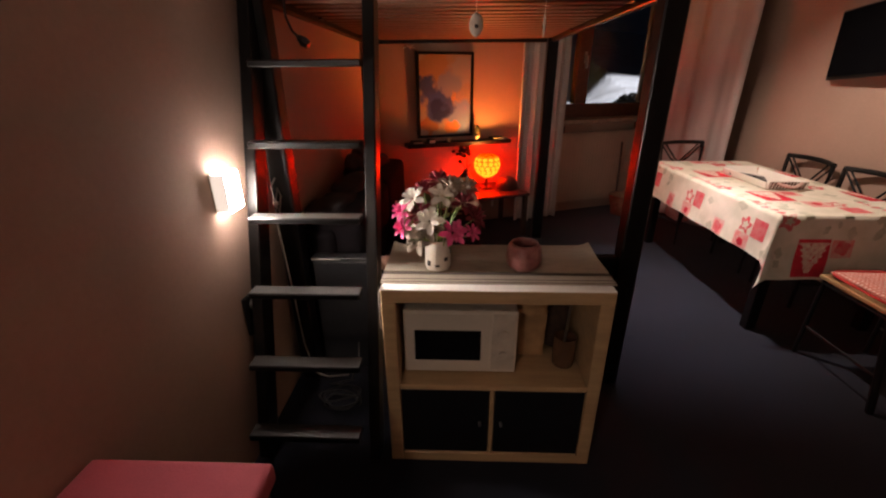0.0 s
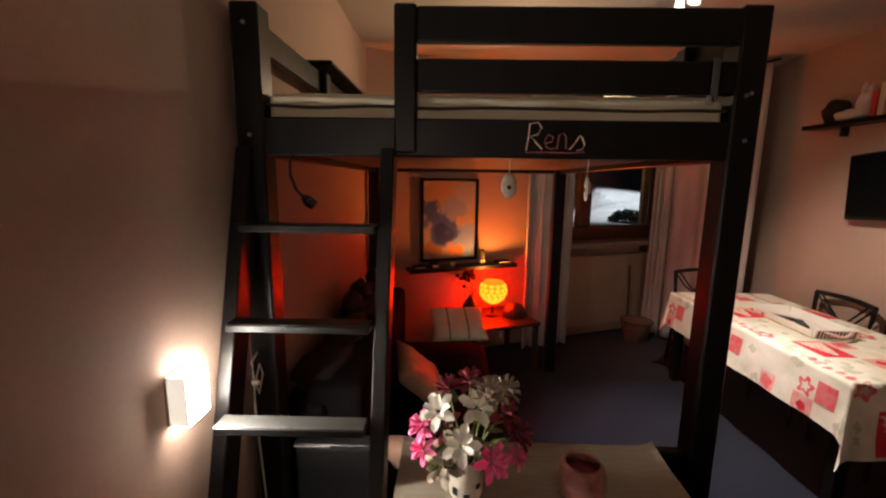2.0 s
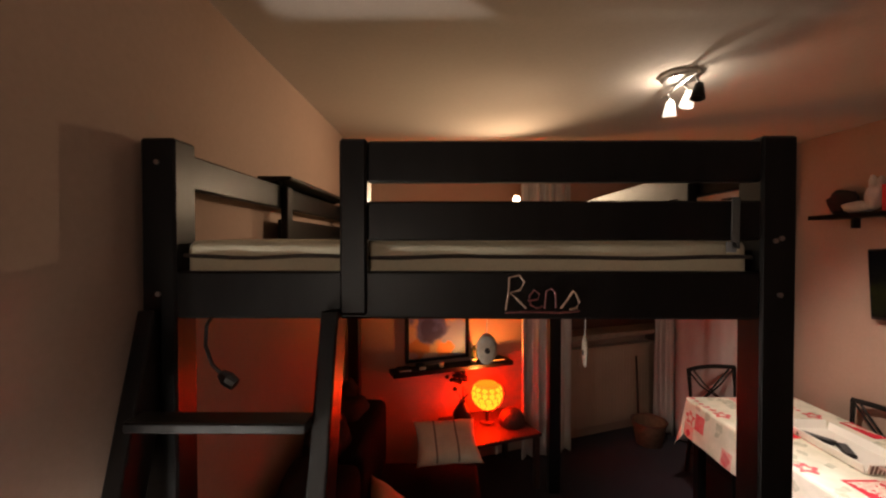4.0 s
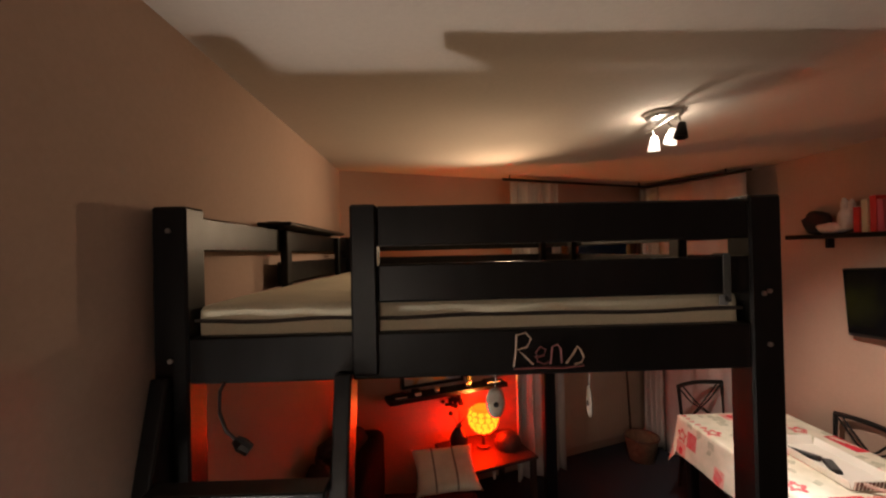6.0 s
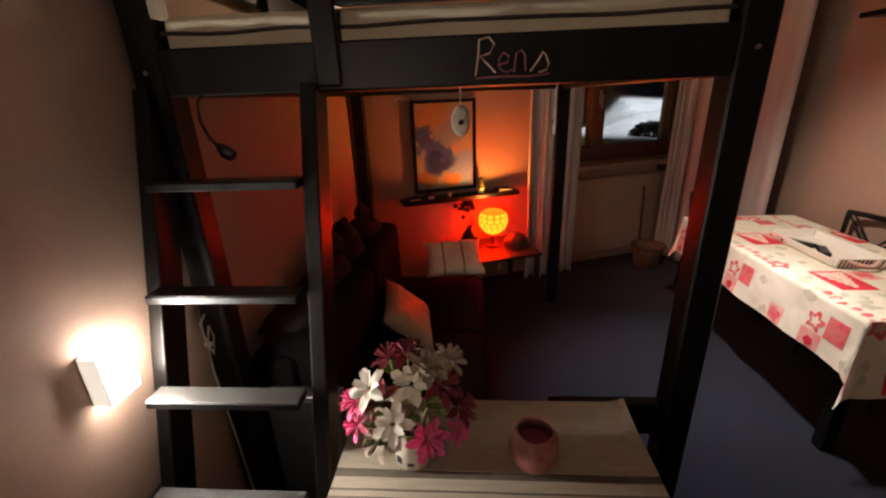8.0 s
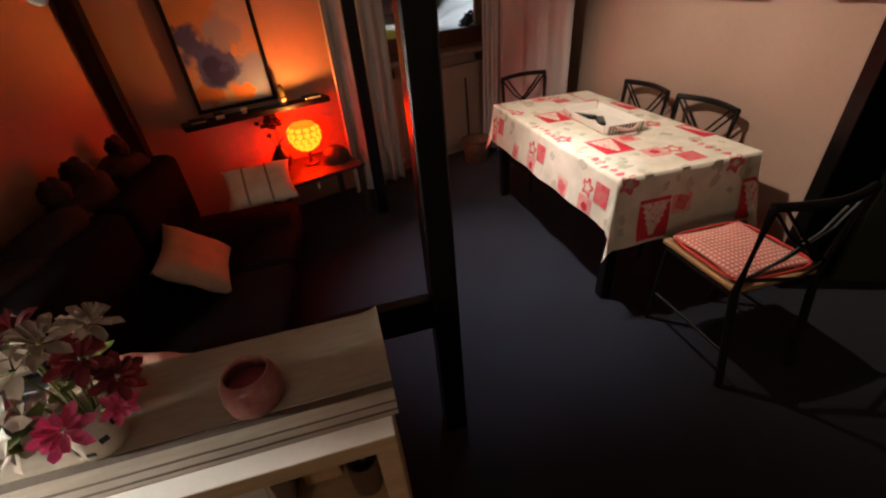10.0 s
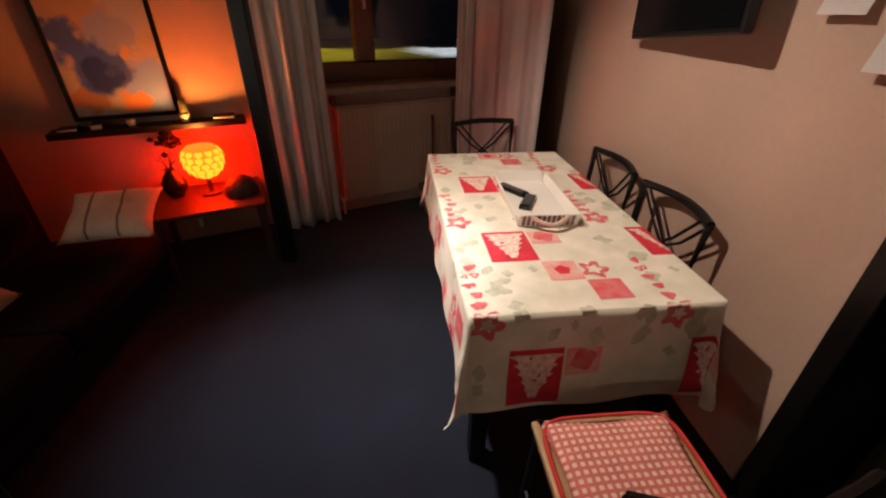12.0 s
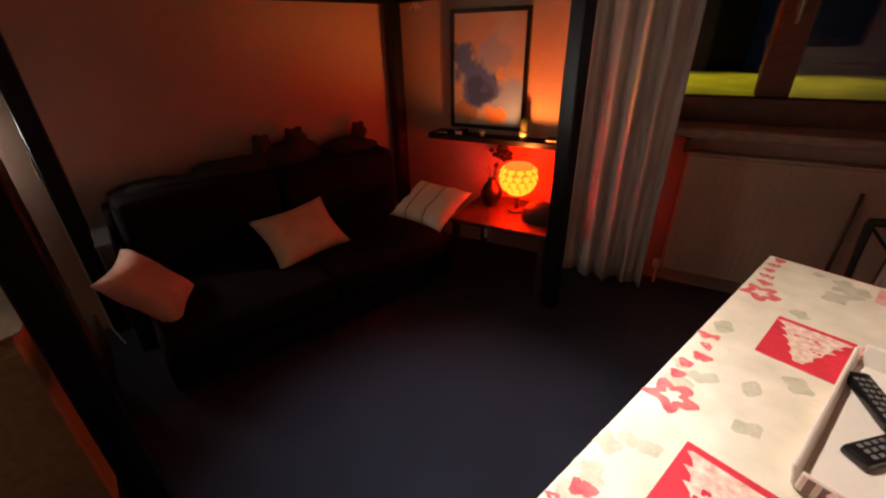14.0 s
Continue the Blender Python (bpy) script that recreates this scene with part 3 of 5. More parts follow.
# ---- curtains ----
def drape(path, z0, z1, waves, depth, seed):
    """A hanging cloth along a line from path(0) to path(1), with folds."""
    def at(u, v):
        p, n = path(u)
        flare = 1.0 - 0.35 * v
        w = math.sin(u * waves * math.tau + 0.6 * math.sin(v * 2.1 + seed)) + 0.35 * math.sin(u * waves * 2.3 * math.tau + seed) + 0.5 * noise.noise((u * 6, v * 1.5, seed))
        q = p + n * (depth * flare * w)
        return Vector((q.x, q.y, z0 + (z1 - z0) * v + 0.012 * math.sin(u * 9 + seed) * (1 - v)))
    return sheet(at, int(waves * 14), 24, 0.003)


def line(p, q):
    p, q = Vector((*p, 0)), Vector((*q, 0))
    n = Vector((q.y - p.y, p.x - q.x, 0)).normalized()
    return lambda u: (p.lerp(q, u), n)


cl = on_wall(1.40, -0.20), on_wall(1.90, -0.205)
tagged(part("curtain", drape(line(cl[0].xy, cl[1].xy), 0.03, 2.58, 4, 0.035, 1), M["curtain"], smooth=True), "grey linen curtain drawn to the side of the window", "curtain", "window curtains")
cr = on_wall(2.98, -0.14), on_wall(3.0, -0.34), on_wall(3.06, -1.10)
tagged(part("curtain", drape(line(cr[0].xy, cr[1].xy), 0.03, 2.58, 3, 0.03, 2), M["curtain"], smooth=True), "grey linen curtain bunched beside the window", "curtain", "window curtains")
tagged(part("curtain", drape(line(cr[1].xy, cr[2].xy), 0.03, 2.58, 2.5, 0.022, 5), M["curtain_pink"], smooth=True), "washed pink curtain hanging beside the table", "curtain", "window curtains")

# ---- radiator ----
rad = thing("radiator", "cream ribbed panel radiator under the window sill", "radiator", on_wall(2.5, -0.06, 0.1))
M["radiator"] = mat("cream_enamel", (0.42, 0.30, 0.22), 0.5, var=0.1, scale=3, bump=0.05)
part("panel", box(1.99, 2.98, -0.085, -0.03, 0.12, 0.86, 0.008, WALL), M["radiator"], rad)
for k in range(25):
    u = 2.005 + k * 0.039
    part("rib", box(u, u + 0.026, -0.0875, -0.084, 0.15, 0.83, 0.001, WALL), M["radiator"], rad)
part("top_grille", box(1.985, 2.985, -0.10, -0.02, 0.861, 0.875, 0.003, WALL), M["radiator"], rad)
part("valve", add(tube([on_wall(1.96, -0.06, 0.15), on_wall(2.0, -0.06, 0.15)], 0.016, 10), tube([on_wall(1.965, -0.06, 0.15), on_wall(1.965, -0.12, 0.15)], 0.022, 12)), M["white"], rad, "white radiator valve")
part("pipe", tube([on_wall(1.975, -0.06, 0.0), on_wall(1.975, -0.06, 0.15)], 0.009), M["white"], rad)
for u in (1.97, 3.0):
    part("bracket", box(u - 0.012, u + 0.012, -0.14, -0.002, 0.88, 0.955, 0.004, WALL), M["darkwood"], rad)

# thin dark rod added for a dark upright mark on the radiator front
stick = thing("dark_upright_mark", "thin dark rod drawn for a dark upright mark on the radiator", "stick", on_wall(2.76, -0.15))
part("rod", tube([on_wall(2.745, -0.17, 0.004), on_wall(2.758, -0.14, 0.37), on_wall(2.772, -0.104, 0.75)], [0.011, 0.0105, 0.009], 8), M["darkwood"], stick, smooth=True)

# ---- chairs ----
M["seatwood"] = mat("pale_seat_wood", (0.50, 0.30, 0.14), 0.45, var=0.2, scale=4, bump=0.08, bscale=50, stretch=(8, 1, 8))
chair = thing("dining_chair", "black metal dining chair with crossed bars beside the wall", "chair", group="chairs round the table")
part("seat", box(-0.20, 0.20, -0.19, 0.21, 0.452, 0.474, 0.008, seg=2), M["seatwood"], chair, "pale wooden seat")
for sx in (-1, 1):
    part("back_leg", tube([(sx * 0.185, -0.26, 0), (sx * 0.195, -0.185, 0.45), (sx * 0.21, -0.215, 0.84)], 0.016), M["metal_black"], chair)
    part("front_leg", tube([(sx * 0.19, 0.20, 0), (sx * 0.185, 0.18, 0.45)], 0.012), M["metal_black"], chair)
    part("side_bar", tube([(sx * 0.188, -0.20, 0.435), (sx * 0.188, 0.19, 0.435)], 0.009), M["metal_black"], chair)
    part("stretcher", tube([(sx * 0.187, -0.235, 0.17), (sx * 0.188, 0.192, 0.17)], 0.007), M["metal_black"], chair)
    for off in (0.0, 0.045):
        part("cross_bar", tube([(sx * (0.205 - off), -0.215, 0.828), (sx * (0.09 - off), -0.224, 0.70), (sx * (-0.06 - off * 0.3), -0.215, 0.60), (sx * (-0.19 + off * 0.3), -0.195, 0.525)], 0.0065, 6), M["metal_black"], chair)
arc = [(-0.214 + 0.428 * k / 10, -0.212 - 0.048 * math.sin(math.pi * k / 10), 0.840 + 0.004 * math.sin(math.pi * k / 10)) for k in range(11)]
part("top_rail", tube(arc, 0.017), M["metal_black"], chair)
part("lower_rail", tube([(-0.20, -0.19, 0.52), (0, -0.25, 0.52), (0.20, -0.19, 0.52)], 0.008), M["metal_black"], chair)
copy_thing(chair, pose(3.345, 3.93, 0, 0, 0, 90))
copy_thing(chair, pose(3.345, 3.41, 0, 0, 0, 91))
far = copy_thing(chair, pose(3.10, 4.585, 0, 0, 0, 190))
far["label"] = "black metal dining chair at the table end before the curtain"
chair.matrix_basis = pose(3.02, 2.54, 0, 0, 0, -1)
chair["label"] = "black metal dining chair with a gingham cushion pushed to the table"


def gingham(name, a, b, pitch):
    m = mat(name, a, 0.9, var=0.15, scale=20, bump=0.4, bscale=300)
    nt = m.node_tree
    bs = nt.nodes["Principled BSDF"]
    old = bs.inputs["Base Color"].links[0].from_socket
    tc = nt.nodes.new("ShaderNodeTexCoord")
    sep = nt.nodes.new("ShaderNodeSeparateXYZ")
    nt.links.new(tc.outputs["Object"], sep.inputs[0])
    waves = []
    for ax in ("X", "Y"):
        mul = nt.nodes.new("ShaderNodeMath")
        mul.operation = "MULTIPLY"
        mul.inputs[1].default_value = math.tau / pitch
        nt.links.new(sep.outputs[ax], mul.inputs[0])
        sn = nt.nodes.new("ShaderNodeMath")
        sn.operation = "SINE"
        nt.links.new(mul.outputs[0], sn.inputs[0])
        gt = nt.nodes.new("ShaderNodeMath")
        gt.operation = "GREATER_THAN"
        gt.inputs[1].default_value = -0.15
        nt.links.new(sn.outputs[0], gt.inputs[0])
        waves.append(gt)
    mx = nt.nodes.new("ShaderNodeMath")
    mx.operation = "MULTIPLY"
    nt.links.new(waves[0].outputs[0], mx.inputs[0])
    nt.links.new(waves[1].outputs[0], mx.inputs[1])
    mix = nt.nodes.new("ShaderNodeMixRGB")
    nt.links.new(mx.outputs[0], mix.inputs[0])
    nt.links.new(old, mix.inputs[1])
    mix.inputs[2].default_value = (*b, 1)
    nt.links.new(mix.outputs[0], bs.inputs["Base Color"])
    return m


M["gingham"] = gingham("red_gingham", (0.68, 0.19, 0.15), (0.86, 0.58, 0.48), 0.0205)
M["red"] = mat("red_cotton", (0.62, 0.045, 0.04), 0.85, var=0.2, scale=10, bump=0.3, bscale=250)
pad = thing("seat_cushion", "red and white gingham cushion on the near dining chair", "cushion", (3.02, 2.545, 0.475))
PM = pose(3.02, 2.545, 0.496, 0, 0, -1)
bm = cushion(0.385, 0.385, 0.036, 16)
bm.transform(PM)
part("cover", bm, M["gingham"], pad, smooth=True)
rim = []
for k in range(40):
    a = math.tau * k / 40
    c, s = math.cos(a), math.sin(a)
    rim.append(PM @ Vector((0.19 * math.copysign(abs(c) ** 0.35, c), 0.19 * math.copysign(abs(s) ** 0.35, s), 0)))
part("piping", tube(rim, 0.006, 6, True), M["red"], pad, "red piped edge")

# ---- tablecloth prints ----
M["print_red"] = mat("red_print", (0.72, 0.030, 0.055), 0.75, var=0.22, scale=14, bump=0.25, bscale=320)
M["print_pink"] = mat("pink_print", (0.74, 0.24, 0.22), 0.75, var=0.35, scale=22, bump=0.25, bscale=320, alt=(0.80, 0.55, 0.46))
M["print_rose"] = mat("rose_print", (0.66, 0.07, 0.09), 0.75, var=0.35, scale=26, bump=0.25, bscale=320, alt=(0.72, 0.24, 0.22))
M["print_green"] = mat("sage_print", (0.43, 0.42, 0.30), 0.75, var=0.3, scale=24, bump=0.25, bscale=320, alt=(0.66, 0.61, 0.48))
M["print_cream"] = mat("cream_print", (0.80, 0.70, 0.57), 0.75, var=0.25, scale=60, bump=0.25, bscale=320, alt=(0.72, 0.35, 0.30))
HX0, HX1, HY0, HY1 = TX0 - DROP + 0.004, TX1 + DROP - 0.004, TY0 - FRONT + 0.004, TY1 + DROP - 0.004


def inside(x, y):
    return HX0 < x < HX1 and HY0 < y < HY1 and not (abs(x - min(max(x, TX0), TX1)) > 0.12 and abs(y - min(max(y, TY0), TY1)) > 0.12)


def patch(bm, x0, x1, y0, y1, lift):
    x0, x1, y0, y1 = max(x0, HX0), min(x1, HX1), max(y0, HY0), min(y1, HY1)
    if x1 - x0 < 0.02 or y1 - y0 < 0.02:
        return
    cuts = []
    for a, b, e in ((x0, x1, (TX0, TX1)), (y0, y1, (TY0, TY1))):
        c = [a + (b - a) * k / 10 for k in range(11)]
        for v in e:
            if a < v < b:
                c += [v, v + 0.004, v - 0.004]
        cuts.append(sorted(set(c)))
    g = [[bm.verts.new(cloth_at(x, y, lift)) for y in cuts[1]] for x in cuts[0]]
    for i in range(len(g) - 1):
        for j in range(len(g[0]) - 1):
            bm.faces.new((g[i][j], g[i + 1][j], g[i + 1][j + 1], g[i][j + 1]))


def blob(bm, cx, cy, radius, lift, seg=18, hole=0.0):
    """A round print whose edge follows radius(angle)."""
    if not inside(cx, cy):
        return
    steps = (hole, 0.55, 1.0) if hole else (0.0, 0.5, 1.0)
    rings = []
    for s in steps:
        rings.append([bm.verts.new(cloth_at(min(max(cx + s * radius(math.tau * k / seg) * math.cos(math.tau * k / seg), HX0), HX1), min(max(cy + s * radius(math.tau * k / seg) * math.sin(math.tau * k / seg), HY0), HY1), lift)) for k in range(seg)])
    for q, w in zip(rings, rings[1:]):
        for k in range(seg):
            bm.faces.new((q[k], q[(k + 1) % seg], w[(k + 1) % seg], w[k]))


def tree(bm, ox, oy, lift, rnd):
    """A jagged printed fir whose tip points to the near end."""
    for k in range(5):
        y0, y1 = 0.022 + 0.035 * k, 0.022 + 0.035 * (k + 1) + 0.004
        wa, wb = 0.010 + 0.011 * k, 0.030 + 0.0125 * k
        pts = []
        for y, w in ((y0, wa), ((y0 + y1) / 2, (wa + wb) / 2 - 0.004), (y1 - 0.006, wb + rnd.uniform(-0.005, 0.006)), (y1, wb - 0.014)):
            pts.append([(ox + 0.085 + s * w + rnd.uniform(-0.003, 0.003), oy + y) for s in (-1, -0.4, 0.4, 1)])
        g = [[bm.verts.new(cloth_at(x, y, lift)) for x, y in row] for row in pts]
        for a in range(3):
            for b in range(3):
                bm.faces.new((g[a][b], g[a][b + 1], g[a + 1][b + 1], g[a + 1][b]))


def motif(name, fill, material, label):
    bm = bmesh.new()
    fill(bm)
    if len(bm.faces):
        part(name, bm, M[material], cloth, label, smooth=True)
    else:
        bm.free()


specks, greens, dots = bmesh.new(), bmesh.new(), bmesh.new()
rnd = random.Random(11)
for i in range(-1, 3):
    for j in range(-2, 4):
        ox, oy = 2.785 + 0.585 * i, 3.19 + 0.63 * j
        motif("red_patch", lambda bm: patch(bm, ox, ox + 0.17, oy, oy + 0.22, 0.0018), "print_red", "red printed square")
        if inside(ox + 0.085, oy + 0.02) and inside(ox + 0.085, oy + 0.21) and HX0 < ox + 0.005 and ox + 0.165 < HX1:
            motif("tree_print", lambda bm: tree(bm, ox, oy, 0.0032, rnd), "print_cream", "cream printed fir tree")
            for k in range(7):
                blob(dots, ox + 0.085 + rnd.uniform(-0.03, 0.03), oy + rnd.uniform(0.08, 0.19), lambda a, r=rnd.uniform(0.003, 0.006): r, 0.0042, 8)
        motif("pink_patch", lambda bm: patch(bm, ox + 0.168, ox + 0.285, oy - 0.125, oy - 0.010, 0.0016), "print_pink", "pale pink printed square")
        motif("red_spot", lambda bm: blob(bm, ox + 0.225, oy - 0.068, lambda a: 0.026 + 0.004 * math.sin(5 * a), 0.003, 14), "print_red", "red printed spot")
        motif("red_patch", lambda bm: patch(bm, ox + 0.283, ox + 0.395, oy - 0.235, oy - 0.130, 0.0018), "print_rose", "rose red printed square")
        motif("pink_patch", lambda bm: patch(bm, ox + 0.178, ox + 0.292, oy + 0.115, oy + 0.215, 0.0018), "print_pink", "pale pink printed square")
        motif("red_spot", lambda bm: blob(bm, ox + 0.235, oy + 0.17, lambda a: 0.040 + 0.006 * math.sin(4 * a), 0.003, 16), "print_rose", "rose red printed spot")
        for sx, sy in ((0.335, -0.07), (-0.075, 0.315), (0.515, -0.31)):
            r = rnd.uniform(0, 1)
            motif("star_print", lambda bm: blob(bm, ox + sx, oy + sy, lambda a: 0.043 + 0.012 * math.cos(5 * a + r) + 0.004 * math.sin(9 * a), 0.0018, 30, 0.52), "print_rose", "rose red printed star outline")
        for cx, ca, cb in ((-0.085, -0.235, -0.02), (0.49, 0.40, 0.60)):
            for k in range(5):
                y = ca + (cb - ca) * k / 4
                r0 = rnd.uniform(0.011, 0.018)
                blob(specks, ox + cx + rnd.uniform(-0.014, 0.014), oy + y, lambda a, r=r0: r * (1 + 0.25 * math.sin(3 * a + r * 400)), 0.0018, 12, 0.35 if k % 2 else 0.0)
        for k in range(30):
            gx, gy = rnd.uniform(-0.12, 0.46), rnd.uniform(-0.30, 0.33)
            if (-0.03 < gx < 0.2 and -0.03 < gy < 0.25) or (0.13 < gx < 0.42 and -0.26 < gy < 0.24):
                continue
            r0, e0, p0 = rnd.uniform(0.018, 0.04), rnd.uniform(0.45, 0.8), rnd.uniform(0, 6)
            blob(greens, ox + gx, oy + gy, lambda a, r=r0, e=e0, p=p0: r * (e + (1 - e) * abs(math.cos(a - p))) * (1 + 0.18 * math.sin(4 * a + p)), 0.0012, 16)
for nm, bm, mt, lb in (("berry_print", specks, "print_rose", "chains of small rose red printed berries"), ("leaf_print", greens, "print_green", "sage green printed leaves"), ("dot_print", dots, "print_red", "tiny red printed dots")):
    part(nm, bm, M[mt], cloth, lb, smooth=True)["kind"] = "stuff"

# ---- tray and remotes ----
M["tray"] = mat("white_melamine", (0.80, 0.75, 0.68), 0.35, var=0.05, scale=5, bump=0.03)
M["tray_stripe"] = mat("brown_shade_stripe", (0.24, 0.16, 0.135), 0.5, var=0.3, scale=20)
M["tray_in"] = mat("pink_wash_handle", (0.62, 0.42, 0.36), 0.5, var=0.2, scale=12)
tray = thing("tray", "white serving tray with arched handles on the tablecloth", "tray", (3.07, 3.695, TZ))
TM = pose(3.075, 3.69, TZ + 0.004, 0, 0, -2)
part("tray_floor", box(-0.115, 0.115, -0.24, 0.24, 0.002, 0.008, 0.002, TM), M["tray"], tray)
for sx in (-1, 1):
    part("side_wall", box(-0.004, 0.004, -0.245, 0.245, 0.0, 0.048, 0.003, TM @ pose(sx * 0.12, 0, 0.002, 0, sx * 14, 0)), M["tray"], tray)
    EM = TM @ pose(0, sx * 0.245, 0.002, -sx * 14, 0, 0)
    part("end_wall", box(-0.118, 0.118, -0.004, 0.004, 0.0, 0.056, 0.003, EM), M["tray"], tray)
    # brown stripes, also giving the end walls their shade in colour
    for k in range(11):
        part("stripe", box(-0.108 + 0.020 * k, -0.097 + 0.020 * k, sx * 0.0052 - 0.0012, sx * 0.0052 + 0.0012, 0.003, 0.052, 0.0004, EM), M["tray_stripe"], tray, "dark brown stripe that also darkens the tray's shaded end" if k == 0 else "")
    hp = [TM @ Vector((-0.075 + 0.15 * k / 10, sx * (0.260 + 0.038 * math.sin(math.pi * k / 10)), 0.046 - 0.018 * math.sin(math.pi * k / 10))) for k in range(11)]
    part("handle", tube(hp, 0.010), M["tray_in"], tray, "pale pink arched handle")
M["button"] = mat("grey_rubber_button", (0.16, 0.16, 0.16), 0.6)
for px, py, ang, ln in ((3.01, 3.79, 32, 0.165), (3.04, 3.645, -28, 0.15)):
    rm = thing("remote_control", "black remote control with grey buttons lying in the tray", "remote control", (px, py, TZ + 0.013), "remote controls")
    RM = pose(px, py, TZ + 0.0135, 0, 0, ang)
    part("casing", box(-0.024, 0.024, -ln / 2, ln / 2, 0, 0.020, 0.006, RM, seg=2), M["black"], rm)
    for a in range(3):
        for b in range(7):
            part("button", box(-0.0165 + a * 0.0125, -0.0085 + a * 0.0125, -ln / 2 + 0.022 + b * 0.018, -ln / 2 + 0.032 + b * 0.018, 0.0195, 0.0222, 0.0008, RM), M["button"], rm)

# ---- on the shelf unit ----
M["runner_light"] = mat("woven_runner", (0.36, 0.30, 0.23), 0.9, var=0.15, scale=12, bump=0.5, bscale=260, stretch=(1, 6, 1))
M["runner_dark"] = mat("woven_runner_stripe", (0.10, 0.075, 0.055), 0.9, var=0.25, scale=12, bump=0.5, bscale=260)
# near-white, to put the strong light on the bare front edge into colour
M["lip"] = mat("brightened_edge", (0.88, 0.85, 0.78), 0.22, var=0.06, scale=4, bump=0.02)
runner = thing("table_runner", "striped woven runner spread over the shelf unit", "runner", (1.09, 2.18, 0.771))
bands = ((2.022, 2.030, 0), (2.030, 2.036, 1), (2.036, 2.052, 0), (2.052, 2.058, 1), (2.058, 2.090, 0), (2.090, 2.112, 1), (2.112, 2.368, 0))
for y0, y1, dark in bands:
    def rn(u, v, y0=y0, y1=y1):
        x, y = 0.692 + 0.80 * u, y0 + (y1 - y0) * v
        curl = 0.016 * max(0, (abs(u - 0.5) - 0.44) / 0.06) ** 2 * max(0, (y - 2.25) / 0.12) + 0.0015 * noise.noise((x * 12, y * 12, 2))
        return Vector((x, y, 0.7735 + max(0, curl)))
    part("woven_band" if not dark else "dark_stripe", sheet(rn, 40, 6 if y1 - y0 > 0.1 else 1, 0.0025), M["runner_dark" if dark else "runner_light"], runner)
part("front_lip", box(CX0 + 0.001, CX1 - 0.001, CY0 - 0.0005, CY0 + 0.046, 0.7695, 0.7725, 0.001), M["lip"], cab, "front edge whitened for the lamp light on it")

vase = thing("vase", "small white vase printed with dark marks", "vase", (0.885, 2.15, 0.775))
M["ceramic"] = mat("white_ceramic", (0.55, 0.50, 0.42), 0.3, var=0.12, scale=20, bump=0.03)
part("body", lathe([(0, 0), (0.042, 0), (0.046, 0.01), (0.046, 0.10), (0.05, 0.115), (0.044, 0.115), (0.040, 0.10), (0.040, 0.02), (0, 0.02)], 24, (0.885, 2.15, 0.776)), M["ceramic"], vase, smooth=True)
for k in range(9):
    a = math.tau * k / 9
    part("printed_mark", box(-0.008, 0.008, -0.0008, 0.0008, -0.004, 0.004 + 0.006 * (k % 3), 0, Matrix.Translation((0.885, 2.15, 0.80 + 0.02 * (k % 4))) @ pose(0, 0, 0, 0, 0, math.degrees(a)) @ pose(0, -0.0466, 0)), M["black"], vase)

bq = thing("bouquet", "mixed silk flowers in white, pink and dark red", "flowers", (0.885, 2.15, 0.88))
M["petal_white"] = mat("white_petal", (0.86, 0.83, 0.74), 0.7, var=0.06, scale=20, bump=0.1)
M["petal_pink"] = mat("pink_petal", (0.74, 0.07, 0.24), 0.7, var=0.35, scale=25, bump=0.1, alt=(0.76, 0.17, 0.34))
M["petal_red"] = mat("dark_red_petal", (0.26, 0.035, 0.05), 0.75, var=0.35, scale=20, bump=0.1)
M["petal_grey"] = mat("faded_petal", (0.40, 0.33, 0.26), 0.8, var=0.25, scale=20, bump=0.1)
M["leaf_green"] = mat("green_leaf", (0.09, 0.13, 0.035), 0.6, var=0.3, scale=20, bump=0.1, alt=(0.16, 0.22, 0.04))


def flower(bm, c, d, r, petals, layers, cup, rnd):
    q = Vector(d).to_track_quat("Z", "Y").to_matrix().to_4x4()
    for l in range(layers):
        for k in range(petals):
            a = math.tau * (k + 0.5 * l) / petals + rnd.uniform(-0.15, 0.15)
            rr, h = r * (1 - 0.28 * l), cup * (0.3 + 0.5 * l) + rnd.uniform(-0.004, 0.004)
            wd = rr * 1.15 / max(3, petals) * 2.2
            side, out = Vector((-math.sin(a), math.cos(a), 0)), Vector((math.cos(a), math.sin(a), 0))
            pts = [out * 0.1 * rr, out * 0.45 * rr + side * wd * 0.5 + Vector((0, 0, h * 0.6)), out * 0.85 * rr + side * wd * 0.42 + Vector((0, 0, h)), out * rr * 1.05 + Vector((0, 0, h * 0.85 - 0.1 * rr)), out * 0.85 * rr - side * wd * 0.42 + Vector((0, 0, h)), out * 0.45 * rr - side * wd * 0.5 + Vector((0, 0, h * 0.6)), out * 0.6 * rr + Vector((0, 0, h * 0.45))]
            vs = [bm.verts.new(Matrix.Translation(c) @ q @ p) for p in pts]
            for f in ((0, 1, 6), (1, 2, 6), (2, 3, 6), (3, 4, 6), (4, 5, 6), (5, 0, 6)):
                bm.faces.new([vs[n] for n in f])


